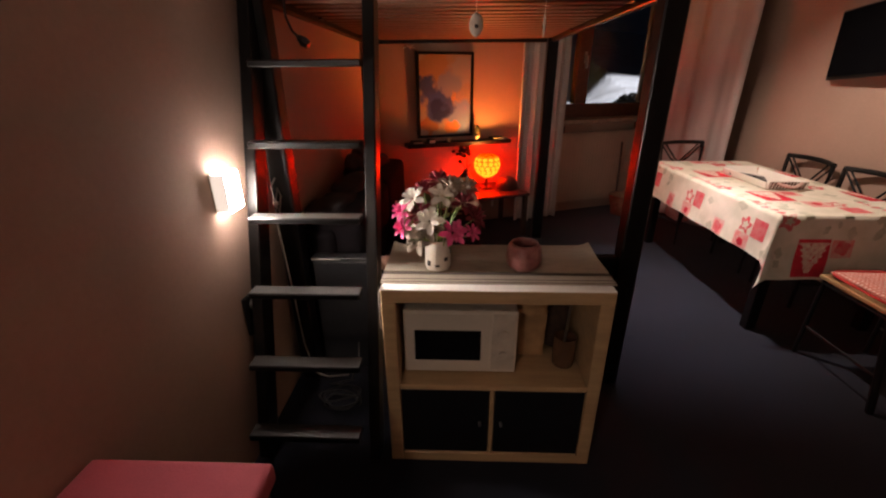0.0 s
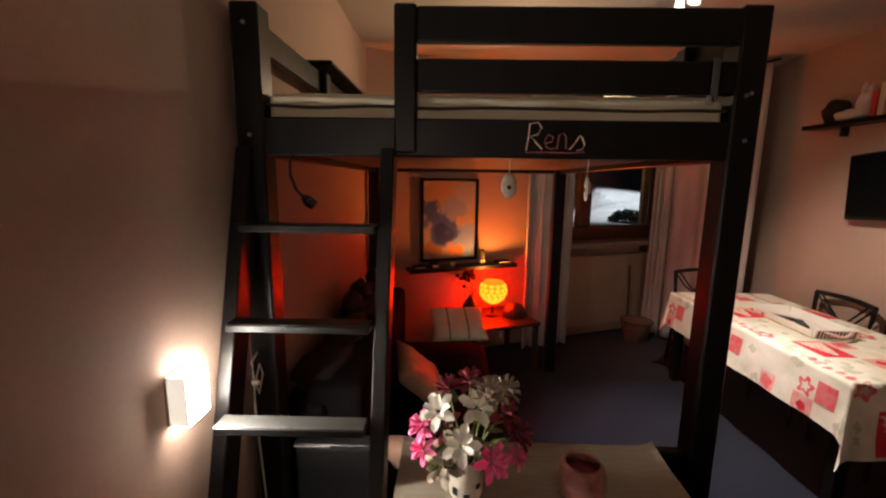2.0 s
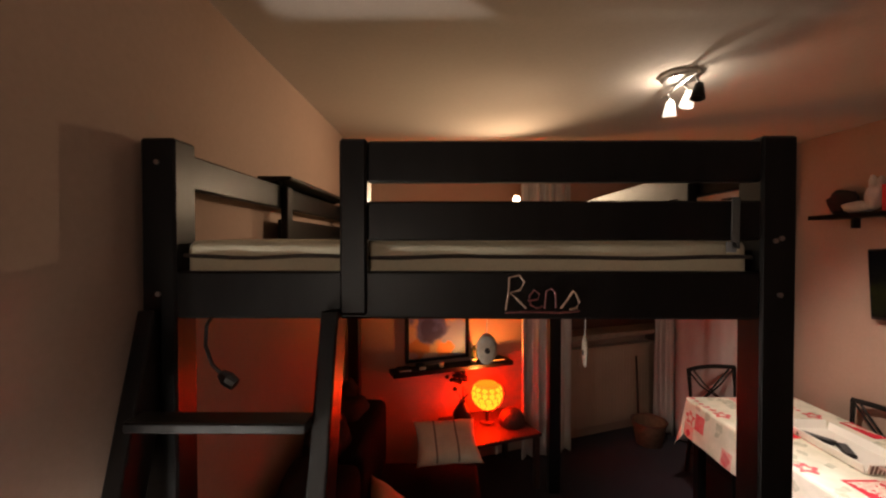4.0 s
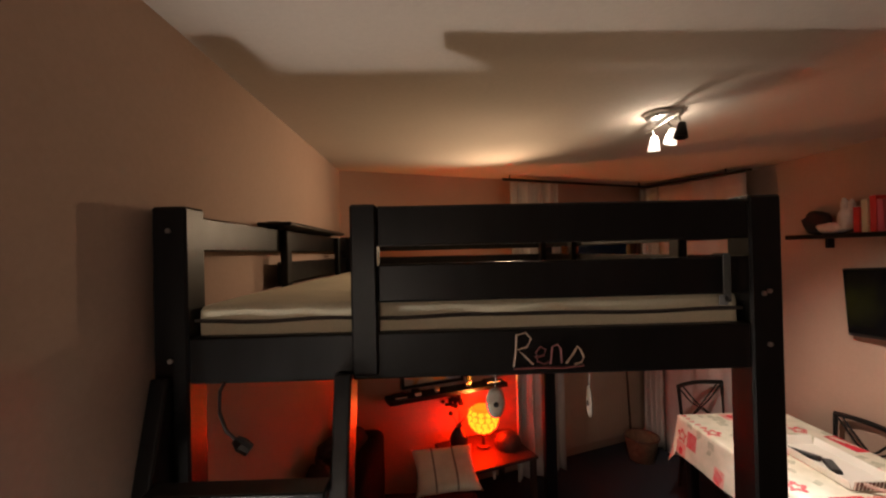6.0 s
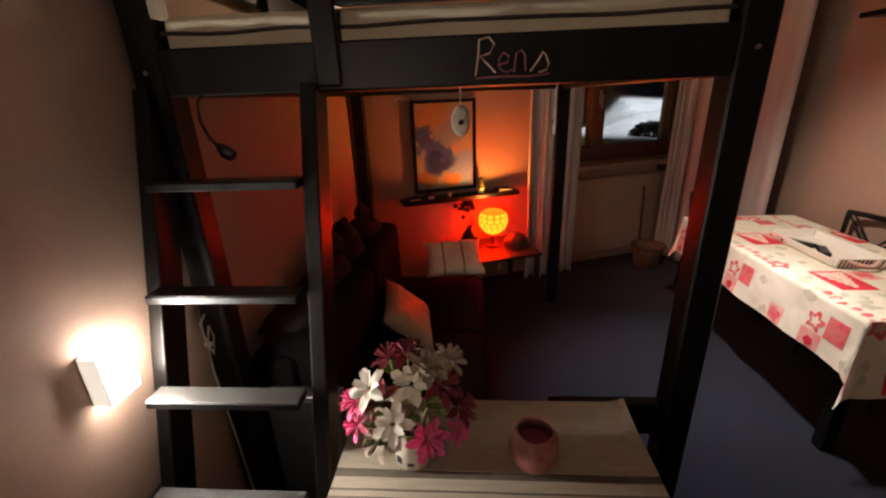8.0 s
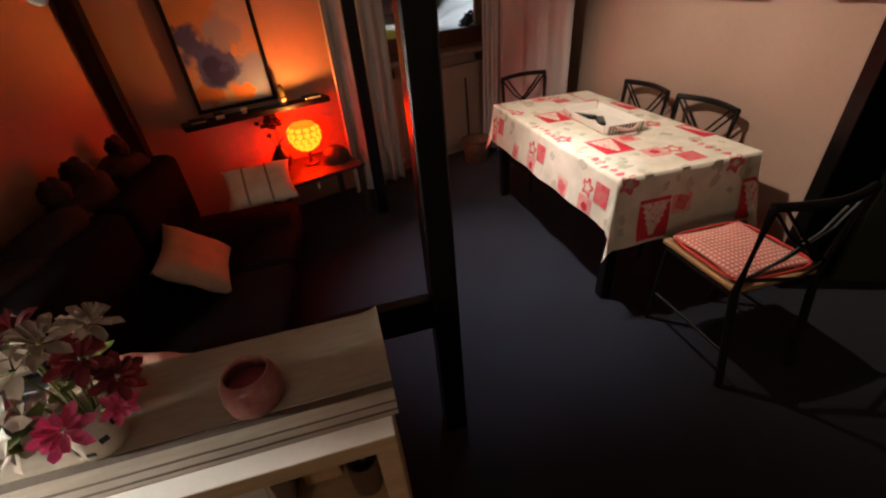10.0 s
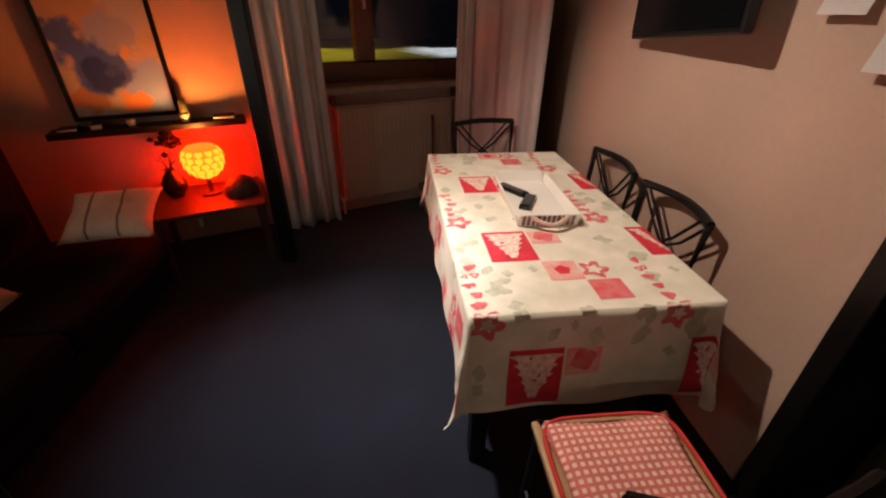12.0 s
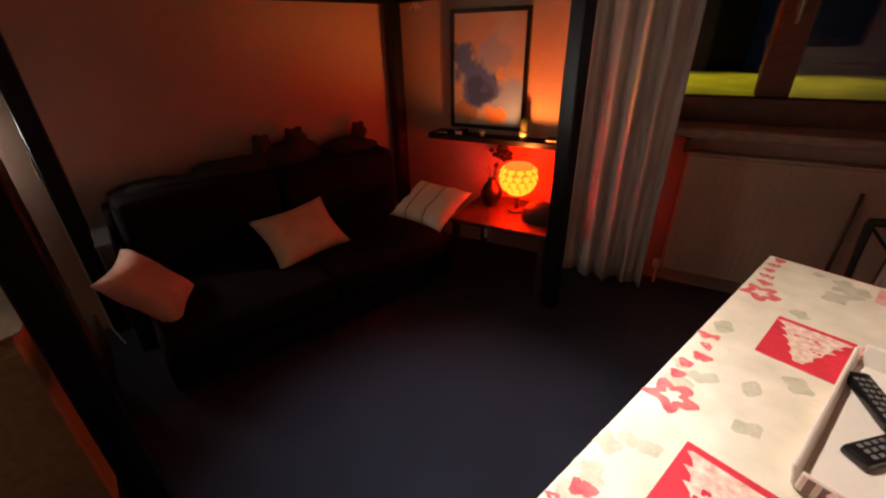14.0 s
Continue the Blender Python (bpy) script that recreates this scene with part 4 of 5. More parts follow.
rnd = random.Random(21)
heads = [(-0.075, -0.06, 0.155, "petal_white", 0.05), (0.02, -0.055, 0.165, "petal_white", 0.052), (-0.02, -0.095, 0.085, "petal_white", 0.05), (-0.115, -0.05, 0.105, "petal_pink", 0.042), (-0.11, -0.065, 0.05, "petal_pink", 0.04), (0.055, -0.10, 0.045, "petal_pink", 0.05), (0.005, 0.01, 0.20, "petal_red", 0.05),
         (-0.06, -0.03, 0.09, "petal_red", 0.052), (0.085, -0.02, 0.13, "petal_red", 0.055), (0.125, -0.03, 0.075, "petal_red", 0.05), (0.05, -0.02, 0.185, "petal_grey", 0.055), (-0.03, -0.05, 0.04, "petal_grey", 0.06), (0.10, 0.03, 0.17, "petal_grey", 0.05), (-0.05, 0.06, 0.15, "petal_red", 0.05), (0.04, 0.08, 0.13, "petal_white", 0.05), (0.12, -0.06, 0.03, "petal_pink", 0.035), (-0.06, -0.06, 0.0, "petal_grey", 0.055)]
for x, y, z, mt, r in heads:
    c = Vector((0.885 + x, 2.14 + y, 0.908 + 0.93 * z))
    d = Vector((x, y - 0.05, 0.08 + 0.5 * z))
    bm = bmesh.new()
    flower(bm, c, d, r, 5 if mt == "petal_white" else 6, 2 if mt == "petal_white" else 3, r * 0.6, rnd)
    fl = part("blossom", bm, M[mt], bq, {"petal_white": "white lily-like blossom", "petal_pink": "pink blossom", "petal_red": "dark red rose", "petal_grey": "faded cream blossom"}[mt], smooth=True)
    bm = tube([(0.885 + 0.1 * x, 2.15 + 0.1 * y, 0.80), (0.885 + 0.5 * x, 2.145 + 0.45 * y, 0.885 + 0.45 * z), c - Vector((0, 0, 0.005))], 0.0028, 6)
    part("stem", bm, M["leaf_green"], bq)
for k in range(26):
    a, h = rnd.uniform(0, math.tau), rnd.uniform(-0.02, 0.14)
    o = Vector((0.885 + 0.06 * math.cos(a), 2.145 + 0.06 * math.sin(a), 0.885 + h))
    d = Vector((math.cos(a), math.sin(a), rnd.uniform(0.0, 0.9))).normalized()
    s = d.cross(Vector((0, 0, 1))).normalized()
    ln = rnd.uniform(0.05, 0.085)
    bm = bmesh.new()
    vs = [bm.verts.new(o + d * ln * t + s * w + Vector((0, 0, -0.01 * t * t))) for t, w in ((0, 0), (0.35, 0.014), (0.75, 0.011), (1, 0), (0.75, -0.011), (0.35, -0.014))]
    mid = bm.verts.new(o + d * ln * 0.5 + Vector((0, 0, -0.004)))
    for i in range(6):
        bm.faces.new((vs[i], vs[(i + 1) % 6], mid))
    part("leaf", bm, M["leaf_green"], bq)

M["amber"] = mat("rose_glass_glaze", (0.20, 0.055, 0.05), 0.3, var=0.4, scale=22, bump=0.3, bscale=60, alt=(0.34, 0.15, 0.13))
pot = thing("candle_jar", "round rose-brown knobbly glass candle jar", "candle jar", (1.195, 2.15, 0.775))
part("body", lathe([(0, 0), (0.045, 0), (0.060, 0.018), (0.064, 0.05), (0.058, 0.085), (0.048, 0.10), (0.043, 0.098), (0.052, 0.08), (0.057, 0.05), (0.050, 0.02), (0, 0.015)], 26, (1.195, 2.15, 0.776)), M["amber"], pot, smooth=True)
part("wax", lathe([(0, 0.06), (0.05, 0.06), (0.05, 0.055), (0, 0.055)], 20, (1.195, 2.15, 0.776)), M["petal_red"], pot)

mw = thing("microwave", "small white microwave oven standing in the shelf unit", "microwave", (0.965, 2.18, 0.379))
part("casing", box(0.760, 1.176, 2.045, 2.33, 0.386, 0.652, 0.008, seg=2), M["white"], mw)
part("door_window", box(0.800, 1.045, 2.040, 2.047, 0.440, 0.573, 0.003), M["screen"], mw, "black door window")
part("door_panel", box(0.768, 1.078, 2.0425, 2.046, 0.395, 0.643, 0.002), M["white"], mw)
part("control_panel", box(1.085, 1.168, 2.041, 2.047, 0.402, 0.640, 0.002), M["ceramic"], mw)
for z in (0.47, 0.56):
    part("dial", tube([(1.127, 2.041, z), (1.127, 2.030, z)], 0.016, 14), M["ceramic"], mw)
for x in (0.79, 1.14):
    for y in (2.08, 2.30):
        part("foot", tube([(x, y, 0.3785), (x, y, 0.387)], 0.012, 10), M["black"], mw)
M["paper_bag"] = mat("brown_paper", (0.42, 0.25, 0.12), 0.8, var=0.25, scale=8, bump=0.5, bscale=30)
bag = thing("paper_bag", "crumpled brown paper bag beside the microwave", "paper bag", (1.25, 2.24, 0.379))
bm = box(1.195, 1.305, 2.16, 2.31, 0.379, 0.60, 0.012, seg=2)
bmesh.ops.subdivide_edges(bm, edges=[e for e in bm.edges if e.calc_length() > 0.05], cuts=7, use_grid_fill=True)
for v in bm.verts:
    if v.co.z > 0.39:
        v.co += Vector((noise.noise(v.co * 14), noise.noise(v.co * 14 + Vector((9, 0, 0))), 0)) * 0.010
part("bag_body", bm, M["paper_bag"], bag)
part("folded_top", lump((1.24, 2.15, 0.615), (0.060, 0.055, 0.028), 4.2, 0.3), M["paper_bag"], bag, "rolled paper edge", smooth=True)
M["jar"] = mat("brown_glass", (0.13, 0.07, 0.04), 0.12, var=0.2, scale=10, bump=0.0)
jar = thing("utensil_jar", "brown glass jar with a long spoon in the shelf unit", "jar", (1.372, 2.12, 0.379))
part("body", lathe([(0, 0), (0.04, 0), (0.043, 0.01), (0.043, 0.12), (0.039, 0.125), (0.039, 0.012), (0, 0.012)], 20, (1.372, 2.12, 0.3795)), M["jar"], jar, smooth=True)
part("spoon", tube([(1.367, 2.12, 0.394), (1.382, 2.13, 0.69)], 0.005), M["steel"], jar, "steel spoon handle")
M["basketry"] = mat("dark_wickerwork", (0.06, 0.030, 0.018), 0.8, var=0.5, scale=40, bump=0.9, bscale=140)
wb = thing("bread_basket", "dark wicker bread basket standing at the back of the shelf", "basket", (1.365, 2.26, 0.379))
part("basket_body", lathe([(0, 0), (0.045, 0), (0.055, 0.02), (0.060, 0.24), (0.056, 0.25), (0.050, 0.24), (0.046, 0.02), (0, 0.015)], 20, (1.365, 2.265, 0.3795)), M["basketry"], wb, smooth=True)

# ---- lettering on the bed ----
M["wire_red"] = mat("red_wrapped_wire", (0.14, 0.035, 0.03), 0.6, var=0.4, scale=60)
M["wire_pale"] = mat("pale_wrapped_wire", (0.34, 0.22, 0.15), 0.6, var=0.3, scale=60)
sign = thing("wire_lettering", "bent wire name lettering fixed to the bed beam", "sign", (1.14, 2.44, 1.70))
strokes = {"R": [(0.0, 0.0), (0.006, 0.04), (0.008, 0.078), (0.03, 0.084), (0.042, 0.068), (0.032, 0.048), (0.010, 0.042), (0.026, 0.026), (0.046, 0.004)],
           "e": [(0.050, 0.022), (0.072, 0.026), (0.076, 0.040), (0.064, 0.048), (0.053, 0.034), (0.056, 0.012), (0.072, 0.004), (0.084, 0.010)],
           "n": [(0.088, 0.004), (0.092, 0.046), (0.104, 0.052), (0.112, 0.042), (0.114, 0.006)],
           "s": [(0.124, 0.004), (0.140, 0.026), (0.152, 0.046), (0.158, 0.040), (0.166, 0.020), (0.160, 0.006), (0.144, 0.002)],
           "line": [(0.0, -0.006), (0.06, -0.004), (0.12, -0.006), (0.166, -0.002)]}
for key, pts in strokes.items():
    part("letter" if key != "line" else "underline", tube([(1.058 + x * 1.06, 2.437, 1.703 + z) for x, z in pts], 0.0027, 6), M["wire_pale"] if key in "Rs" else M["wire_red"], sign, "pale wire letter" if key in "Rs" else "dark red wire letter")

# ---- cushions on the sofa ----
M["pillow_peach"] = mat("peach_velvet", (0.55, 0.31, 0.22), 0.8, var=0.2, scale=8, bump=0.3, bscale=150, sheen=0.3)
M["pillow_tan"] = mat("tan_satin", (0.52, 0.37, 0.24), 0.5, var=0.2, scale=8, bump=0.2, bscale=100, sheen=0.2)
M["pillow_cream"] = mat("cream_linen", (0.60, 0.51, 0.38), 0.85, var=0.12, scale=10, bump=0.35, bscale=220)
M["stripe"] = mat("taupe_stripe", (0.22, 0.17, 0.13), 0.85)
ax = Vector((-0.075, 0.475, 0.019)).normalized()
az = ax.cross(Vector((-0.24, -0.09, 0.227))).normalized()
LEAN = Matrix.Translation((0.665, 3.458, 0.463)) @ Matrix((ax, az.cross(ax), az)).transposed().to_4x4()
for nm, lb, mt, w, d, m, s in (("pillow", "peach velvet scatter cushion at the end of the sofa", "pillow_peach", 0.39, 0.38, pose(0.763, 2.674, 0.46, 0, 48.3, 69.2), 1), ("pillow", "tan satin scatter cushion lying on the sofa", "pillow_tan", 0.49, 0.36, LEAN, 5), ("pillow", "cream linen cushion with taupe stripes leaning in the corner", "pillow_cream", 0.45, 0.36, pose(0.911, 4.234, 0.505, 27, 0.5, 9.1), 9)):
    th = thing(nm, lb, "cushion", m.translation - Vector((0, 0, 0.08)), "sofa cushions")
    bm = cushion(w, d, 0.12, 16, seed=s)
    bm.transform(m)
    part("cover", bm, M[mt], th, smooth=True)
    if mt == "pillow_cream":
        for x in (-0.085, 0.06):
            def band(u, v, x=x):
                a, b = (x + 0.014 * (u - 0.5)) / (w / 2), 2 * v - 1
                e = max(0, (1 - a ** 4) * (1 - b ** 4)) ** 0.6
                bulge = (0.10 * noise.noise((3 * a + s, 3 * b, 1)) + 0.05 * noise.noise((7 * a + 2 * b + s, 5 * b, 1))) * 0.12 * e
                return m @ Vector((x + 0.014 * (u - 0.5), b * d / 2 * (1 - 0.13 * (1 - abs(a) ** 1.5) ** 0.8 * b * b), 0.06 * e + bulge + 0.003))
            part("stripe", sheet(band, 2, 24), M["stripe"], th, "taupe woven stripe")
# throws and soft toys heaped along the sofa's back
M["throw"] = mat("dark_plaid_throw", (0.016, 0.009, 0.009), 0.95, var=0.5, scale=9, bump=0.6, bscale=160)
M["toy"] = mat("dark_plush", (0.05, 0.020, 0.015), 0.95, var=0.4, scale=12, bump=0.7, bscale=200)


th = thing("throw_blanket", "dark plaid throw bunched along the sofa back", "blanket", (0.34, 3.5, 0.78))
for k, (y, h) in enumerate(((2.90, 0.04), (3.25, 0.08), (3.60, 0.12), (4.02, 0.09))):
    part("fold", lump((0.29, y, 0.79), (0.12, 0.23, h), k * 3.1), M["throw"], th, smooth=True)
for y, r, s in ((3.45, 0.06, 1), (3.66, 0.07, 2), (4.12, 0.055, 3)):
    t1 = thing("soft_toy", "dark brown plush toy sitting on the sofa back", "soft toy", (0.27, y, 0.87), "soft toys")
    bm = lump((0.27, y, 0.875 + r * 0.5), (r, r * 0.9, r), s * 7.7, 0.25)
    add(bm, lump((0.27, y - r * 0.5, 0.875 + r * 1.3), (r * 0.35, r * 0.3, r * 0.35), s, 0.2))
    add(bm, lump((0.27, y + r * 0.5, 0.875 + r * 1.3), (r * 0.35, r * 0.3, r * 0.35), s + 1, 0.2))
    me = part("plush_body", bm, M["toy"], t1, smooth=True)

# ---- red stool ----
M["pinkcloth"] = mat("rose_cotton", (0.55, 0.10, 0.13), 0.85, var=0.15, scale=6, bump=0.3, bscale=220)
stool = thing("stool", "wooden stool box with a rose cotton top", "stool", (0.36, 1.21, 0))
part("seat", box(0.156, 0.565, 1.02, 1.415, 0.60, 0.655, 0.018, seg=3), M["pinkcloth"], stool, "rose cotton padded top", smooth=True)
part("body", box(0.17, 0.55, 1.035, 1.40, 0.03, 0.60, 0.006), M["darkwood"], stool)

# ---- picture ----
paint = mat("abstract_painting", (0.34, 0.25, 0.16), 0.35, var=0.3, scale=5, bump=0.1, bscale=120, alt=(0.27, 0.26, 0.27))
nt = paint.node_tree
tc, warp, mp = nt.nodes.new("ShaderNodeTexCoord"), nt.nodes.new("ShaderNodeTexNoise"), nt.nodes.new("ShaderNodeMixRGB")
warp.inputs["Scale"].default_value, warp.inputs["Detail"].default_value = 7, 5
mp.blend_type = "ADD"
mp.inputs[0].default_value = 0.30
nt.links.new(tc.outputs["Object"], warp.inputs["Vector"])
nt.links.new(tc.outputs["Object"], mp.inputs[1])
nt.links.new(warp.outputs["Color"], mp.inputs[2])
colour = nt.nodes["Principled BSDF"].inputs["Base Color"].links[0].from_socket
# soft brush fields: place across and up the canvas, size, colour
for fx, fz, size, col in ((-0.10, 0.60, 0.16, (0.36, 0.20, 0.08)), (0.14, 0.58, 0.12, (0.32, 0.29, 0.28)), (0.05, 0.45, 0.12, (0.22, 0.24, 0.33)), (-0.15, 0.42, 0.10, (0.05, 0.07, 0.20)), (0.16, 0.17, 0.15, (0.17, 0.26, 0.52)),
                          (0.06, 0.08, 0.07, (0.44, 0.18, 0.06)), (-0.14, 0.10, 0.09, (0.30, 0.14, 0.05)), (-0.05, 0.27, 0.14, (0.05, 0.08, 0.27)), (-0.05, 0.24, 0.08, (0.02, 0.03, 0.13)), (0.09, 0.36, 0.05, (0.42, 0.25, 0.12))):
    d = nt.nodes.new("ShaderNodeVectorMath")
    d.operation = "DISTANCE"
    d.inputs[1].default_value = (fx + 0.15, 0.15 + 0.39 * fx, fz + 0.15)
    nt.links.new(mp.outputs[0], d.inputs[0])
    fade = nt.nodes.new("ShaderNodeMapRange")
    fade.inputs["From Min"].default_value, fade.inputs["From Max"].default_value = size * 1.15, size * 0.85
    nt.links.new(d.outputs["Value"], fade.inputs["Value"])
    mix = nt.nodes.new("ShaderNodeMixRGB")
    mix.inputs[2].default_value = (*col, 1)
    nt.links.new(fade.outputs[0], mix.inputs[0])
    nt.links.new(colour, mix.inputs[1])
    colour = mix.outputs[0]
nt.links.new(colour, nt.nodes["Principled BSDF"].inputs["Base Color"])
canvas.data.materials[0] = paint

# ---- on the ledge and side table ----
M["pot_cream"] = mat("pale_glazed_pot", (0.62, 0.50, 0.32), 0.5, var=0.12)
M["cactus"] = mat("cactus_green", (0.05, 0.06, 0.02), 0.8, var=0.3, scale=30, bump=0.5)
cp = thing("potted_cactus", "small cactus in a pale pot on the wall shelf", "plant", on_wall(1.02, -0.09, 0.858))
c0 = on_wall(1.02, -0.09, 0.859)
part("pot", lathe([(0, 0), (0.022, 0), (0.032, 0.05), (0.028, 0.05), (0, 0.045)], 18, c0), M["pot_cream"], cp, "pale tapered pot", smooth=True)
part("cactus", lump(c0 + Vector((0, 0, 0.09)), (0.026, 0.026, 0.05), 3, 0.3), M["cactus"], cp, smooth=True)
cup = thing("tealight_cup", "small pale cup on the wall shelf", "cup", on_wall(0.73, -0.10, 0.858))
part("cup_body", lathe([(0, 0), (0.018, 0), (0.024, 0.035), (0.020, 0.035), (0.016, 0.006), (0, 0.006)], 16, on_wall(0.73, -0.10, 0.859)), M["pot_cream"], cup, smooth=True)
for u, w, h in ((0.42, 0.10, 0.018), (0.56, 0.06, 0.03), (1.24, 0.13, 0.022)):
    bk = thing("book", "dark book lying on the wall shelf", "book", on_wall(u, -0.08, 0.858), "books on the ledge")
    part("cover", box(u - w / 2, u + w / 2, -0.13, -0.03, 0.859, 0.859 + h, 0.003, WALL), M["blackwood"], bk)
    part("pages", box(u - w / 2 + 0.002, u + w / 2 - 0.004, -0.1315, -0.034, 0.862, 0.856 + h, 0.001, WALL), M["ceramic"], bk)
bw = thing("wicker_bowl", "dark upturned wicker bowl on the side table", "bowl", on_wall(1.25, -0.36, 0.421))
part("bowl_body", lathe([(0.105, 0), (0.11, 0.02), (0.10, 0.06), (0.07, 0.10), (0.03, 0.12), (0, 0.122)], 24, on_wall(1.24, -0.34, 0.421)), M["darkwood"], bw, smooth=True)
vs = thing("dark_vase", "round dark vase with dried twigs on the side table", "vase", on_wall(0.86, -0.22, 0.421))
part("body", lathe([(0, 0), (0.04, 0), (0.07, 0.05), (0.075, 0.09), (0.05, 0.14), (0.025, 0.17), (0.03, 0.185), (0.022, 0.18), (0, 0.1)], 22, on_wall(0.86, -0.22, 0.4215)), M["black"], vs, smooth=True)
rnd = random.Random(8)
for k in range(9):
    a = rnd.uniform(0, math.tau)
    p = on_wall(0.86, -0.22, 0.58)
    q = p + Vector((0.05 * math.cos(a), 0.05 * math.sin(a), rnd.uniform(0.06, 0.14)))
    part("twig", tube([p, p.lerp(q, 0.5) + Vector((0, 0, 0.02)), q], 0.0025, 5), M["darkwood"], vs)
hb = thing("dried_bunch", "dark dried flower bunch hanging under the wall shelf", "dried flowers", on_wall(0.90, -0.10, 0.83))
rnd = random.Random(31)
for k in range(26):
    p = on_wall(0.88 + rnd.gauss(0, 0.035), -0.10 + rnd.gauss(0, 0.02), 0.75 + rnd.gauss(0, 0.03))
    part("dried_head", lump(p, (0.017, 0.014, 0.016), k, 0.4), M["throw"], hb, smooth=True)
    part("stalk", tube([p, p.lerp(on_wall(0.90, -0.10, 0.835), 0.6), on_wall(0.90, -0.10, 0.837)], 0.0018, 5), M["darkwood"], hb)
tag = thing("paper_tag", "white paper tag hanging from the side table edge", "tag", on_wall(0.98, -0.58, 0.36))
part("tag_sheet", box(0.965, 0.985, -0.580, -0.577, 0.335, 0.39, 0, WALL), M["white"], tag)

# ---- right wall ----
ws = thing("wall_shelf", "long black wall shelf above the television", "shelf", (3.58, 3.7, 2.04))
part("board", box(3.50, 3.652, 2.95, 4.43, 2.025, 2.055, 0.003), M["blackwood"], ws)
for y in (3.2, 4.2):
    part("bracket", box(3.60, 3.652, y, y + 0.02, 1.96, 2.026, 0.003), M["metal_black"], ws)
M["plush_white"] = mat("white_plush", (0.62, 0.52, 0.47), 0.95, var=0.15, scale=15, bump=0.6, bscale=160)
t2 = thing("plush_rabbit", "white plush rabbit lying on the wall shelf", "soft toy", (3.57, 4.08, 2.055))
bm = lump((3.57, 4.13, 2.095), (0.045, 0.11, 0.04), 2, 0.2)
add(bm, lump((3.57, 4.03, 2.15), (0.05, 0.05, 0.075), 5, 0.2))
add(bm, lump((3.57, 4.05, 2.235), (0.02, 0.02, 0.055), 6, 0.15))
add(bm, lump((3.57, 4.00, 2.225), (0.02, 0.02, 0.05), 7, 0.15))
part("plush_body", bm, M["plush_white"], t2, smooth=True)
t3 = thing("folded_cloth", "dark folded cloth leaning on the wall shelf", "cloth", (3.58, 4.27, 2.055))
part("cloth", lump((3.60, 4.27, 2.14), (0.04, 0.11, 0.085), 9, 0.3), M["throw"], t3, smooth=True)
for y, h, c in ((3.93, 0.16, "red"), (3.88, 0.20, "pot_cream"), (3.83, 0.22, "red"), (3.79, 0.19, "pinkcloth")):
    bk = thing("book", "upright red and cream book on the wall shelf", "book", (3.58, y, 2.055), "books on the wall shelf")
    part("cover", box(3.52, 3.645, y - 0.018, y + 0.018, 2.056, 2.056 + h, 0.002), M[c], bk)
    part("pages", box(3.5215, 3.64, y - 0.014, y + 0.014, 2.06, 2.0575 + h, 0.001), M["ceramic"], bk)
M["paper"] = mat("white_paper", (0.44, 0.40, 0.37), 0.8, var=0.06)
for y0, y1, z0, z1, tl in ((3.04, 3.175, 1.485, 1.72, 2), (2.78, 2.985, 1.365, 1.62, 9)):
    nt1 = thing("paper_note", "white paper sheet taped to the wall", "paper", (3.645, (y0 + y1) / 2, z0), "papers on the wall")
    part("sheet", sheet(lambda u, v, y0=y0, y1=y1, z0=z0, z1=z1, tl=tl: Vector((3.646 - 0.03 * (1 - v) ** 2 - 0.0008 * tl * (1 - v), y0 + (y1 - y0) * u, z0 + (z1 - z0) * v)), 6, 8, 0.0006), M["paper"], nt1)
    part("tape", box(3.6425, 3.6455, (y0 + y1) / 2 - 0.02, (y0 + y1) / 2 + 0.02, z1 - 0.02, z1 + 0.012, 0), M["pot_cream"], nt1)

# ---- curtain rails, basket ----
rl = thing("curtain_rail", "thin dark curtain rail under the ceiling", "curtain rail", on_wall(2.2, -0.2, 2.6))
part("rail", tube([on_wall(1.33, -0.2, 2.60), on_wall(2.98, -0.2, 2.60), on_wall(3.07, -1.14, 2.60)], 0.011), M["metal_black"], rl)
for u, v in ((1.4, -0.2), (2.9, -0.2), (3.05, -0.95)):
    part("rail_bracket", tube([on_wall(u, v, 2.60), on_wall(u, v, CEIL)], 0.006), M["metal_black"], rl)
M["wicker"] = mat("wicker", (0.20, 0.12, 0.07), 0.8, var=0.35, scale=30, bump=0.8, bscale=120)
bsk = thing("basket", "round wicker basket beside the radiator", "basket", on_wall(2.74, -0.36))
part("body", lathe([(0, 0), (0.11, 0), (0.15, 0.20), (0.155, 0.21), (0.14, 0.21), (0.105, 0.02), (0, 0.02)], 26, on_wall(2.70, -0.33, 0.001)), M["wicker"], bsk, smooth=True)
part("rim", tube([on_wall(2.70, -0.33, 0.212) + Vector((0.15 * math.cos(a), 0.15 * math.sin(a), 0)) for a in [math.tau * k / 28 for k in range(28)]], 0.010, 8, True), M["redwood"], bsk, "reddish wrapped rim")

# ---- cords ----
pc = thing("power_cord", "black power cord with plug hanging under the bed", "cord", (0.34, 2.49, 1.68))
part("cord", tube([(0.345, 2.462, 1.70), (0.338, 2.43, 1.665), (0.342, 2.418, 1.62), (0.36, 2.415, 1.575), (0.386, 2.414, 1.55)], 0.0045), M["black"], pc)
part("plug", tube([(0.380, 2.414, 1.556), (0.395, 2.414, 1.542), (0.415, 2.414, 1.528)], [0.010, 0.018, 0.015], 10), M["black"], pc)
M["whitecord"] = mat("white_cable", (0.5, 0.46, 0.4), 0.5)
wc = thing("extension_cable", "white cable hanging down the bed post to the carpet", "cable", (0.40, 2.6, 0))
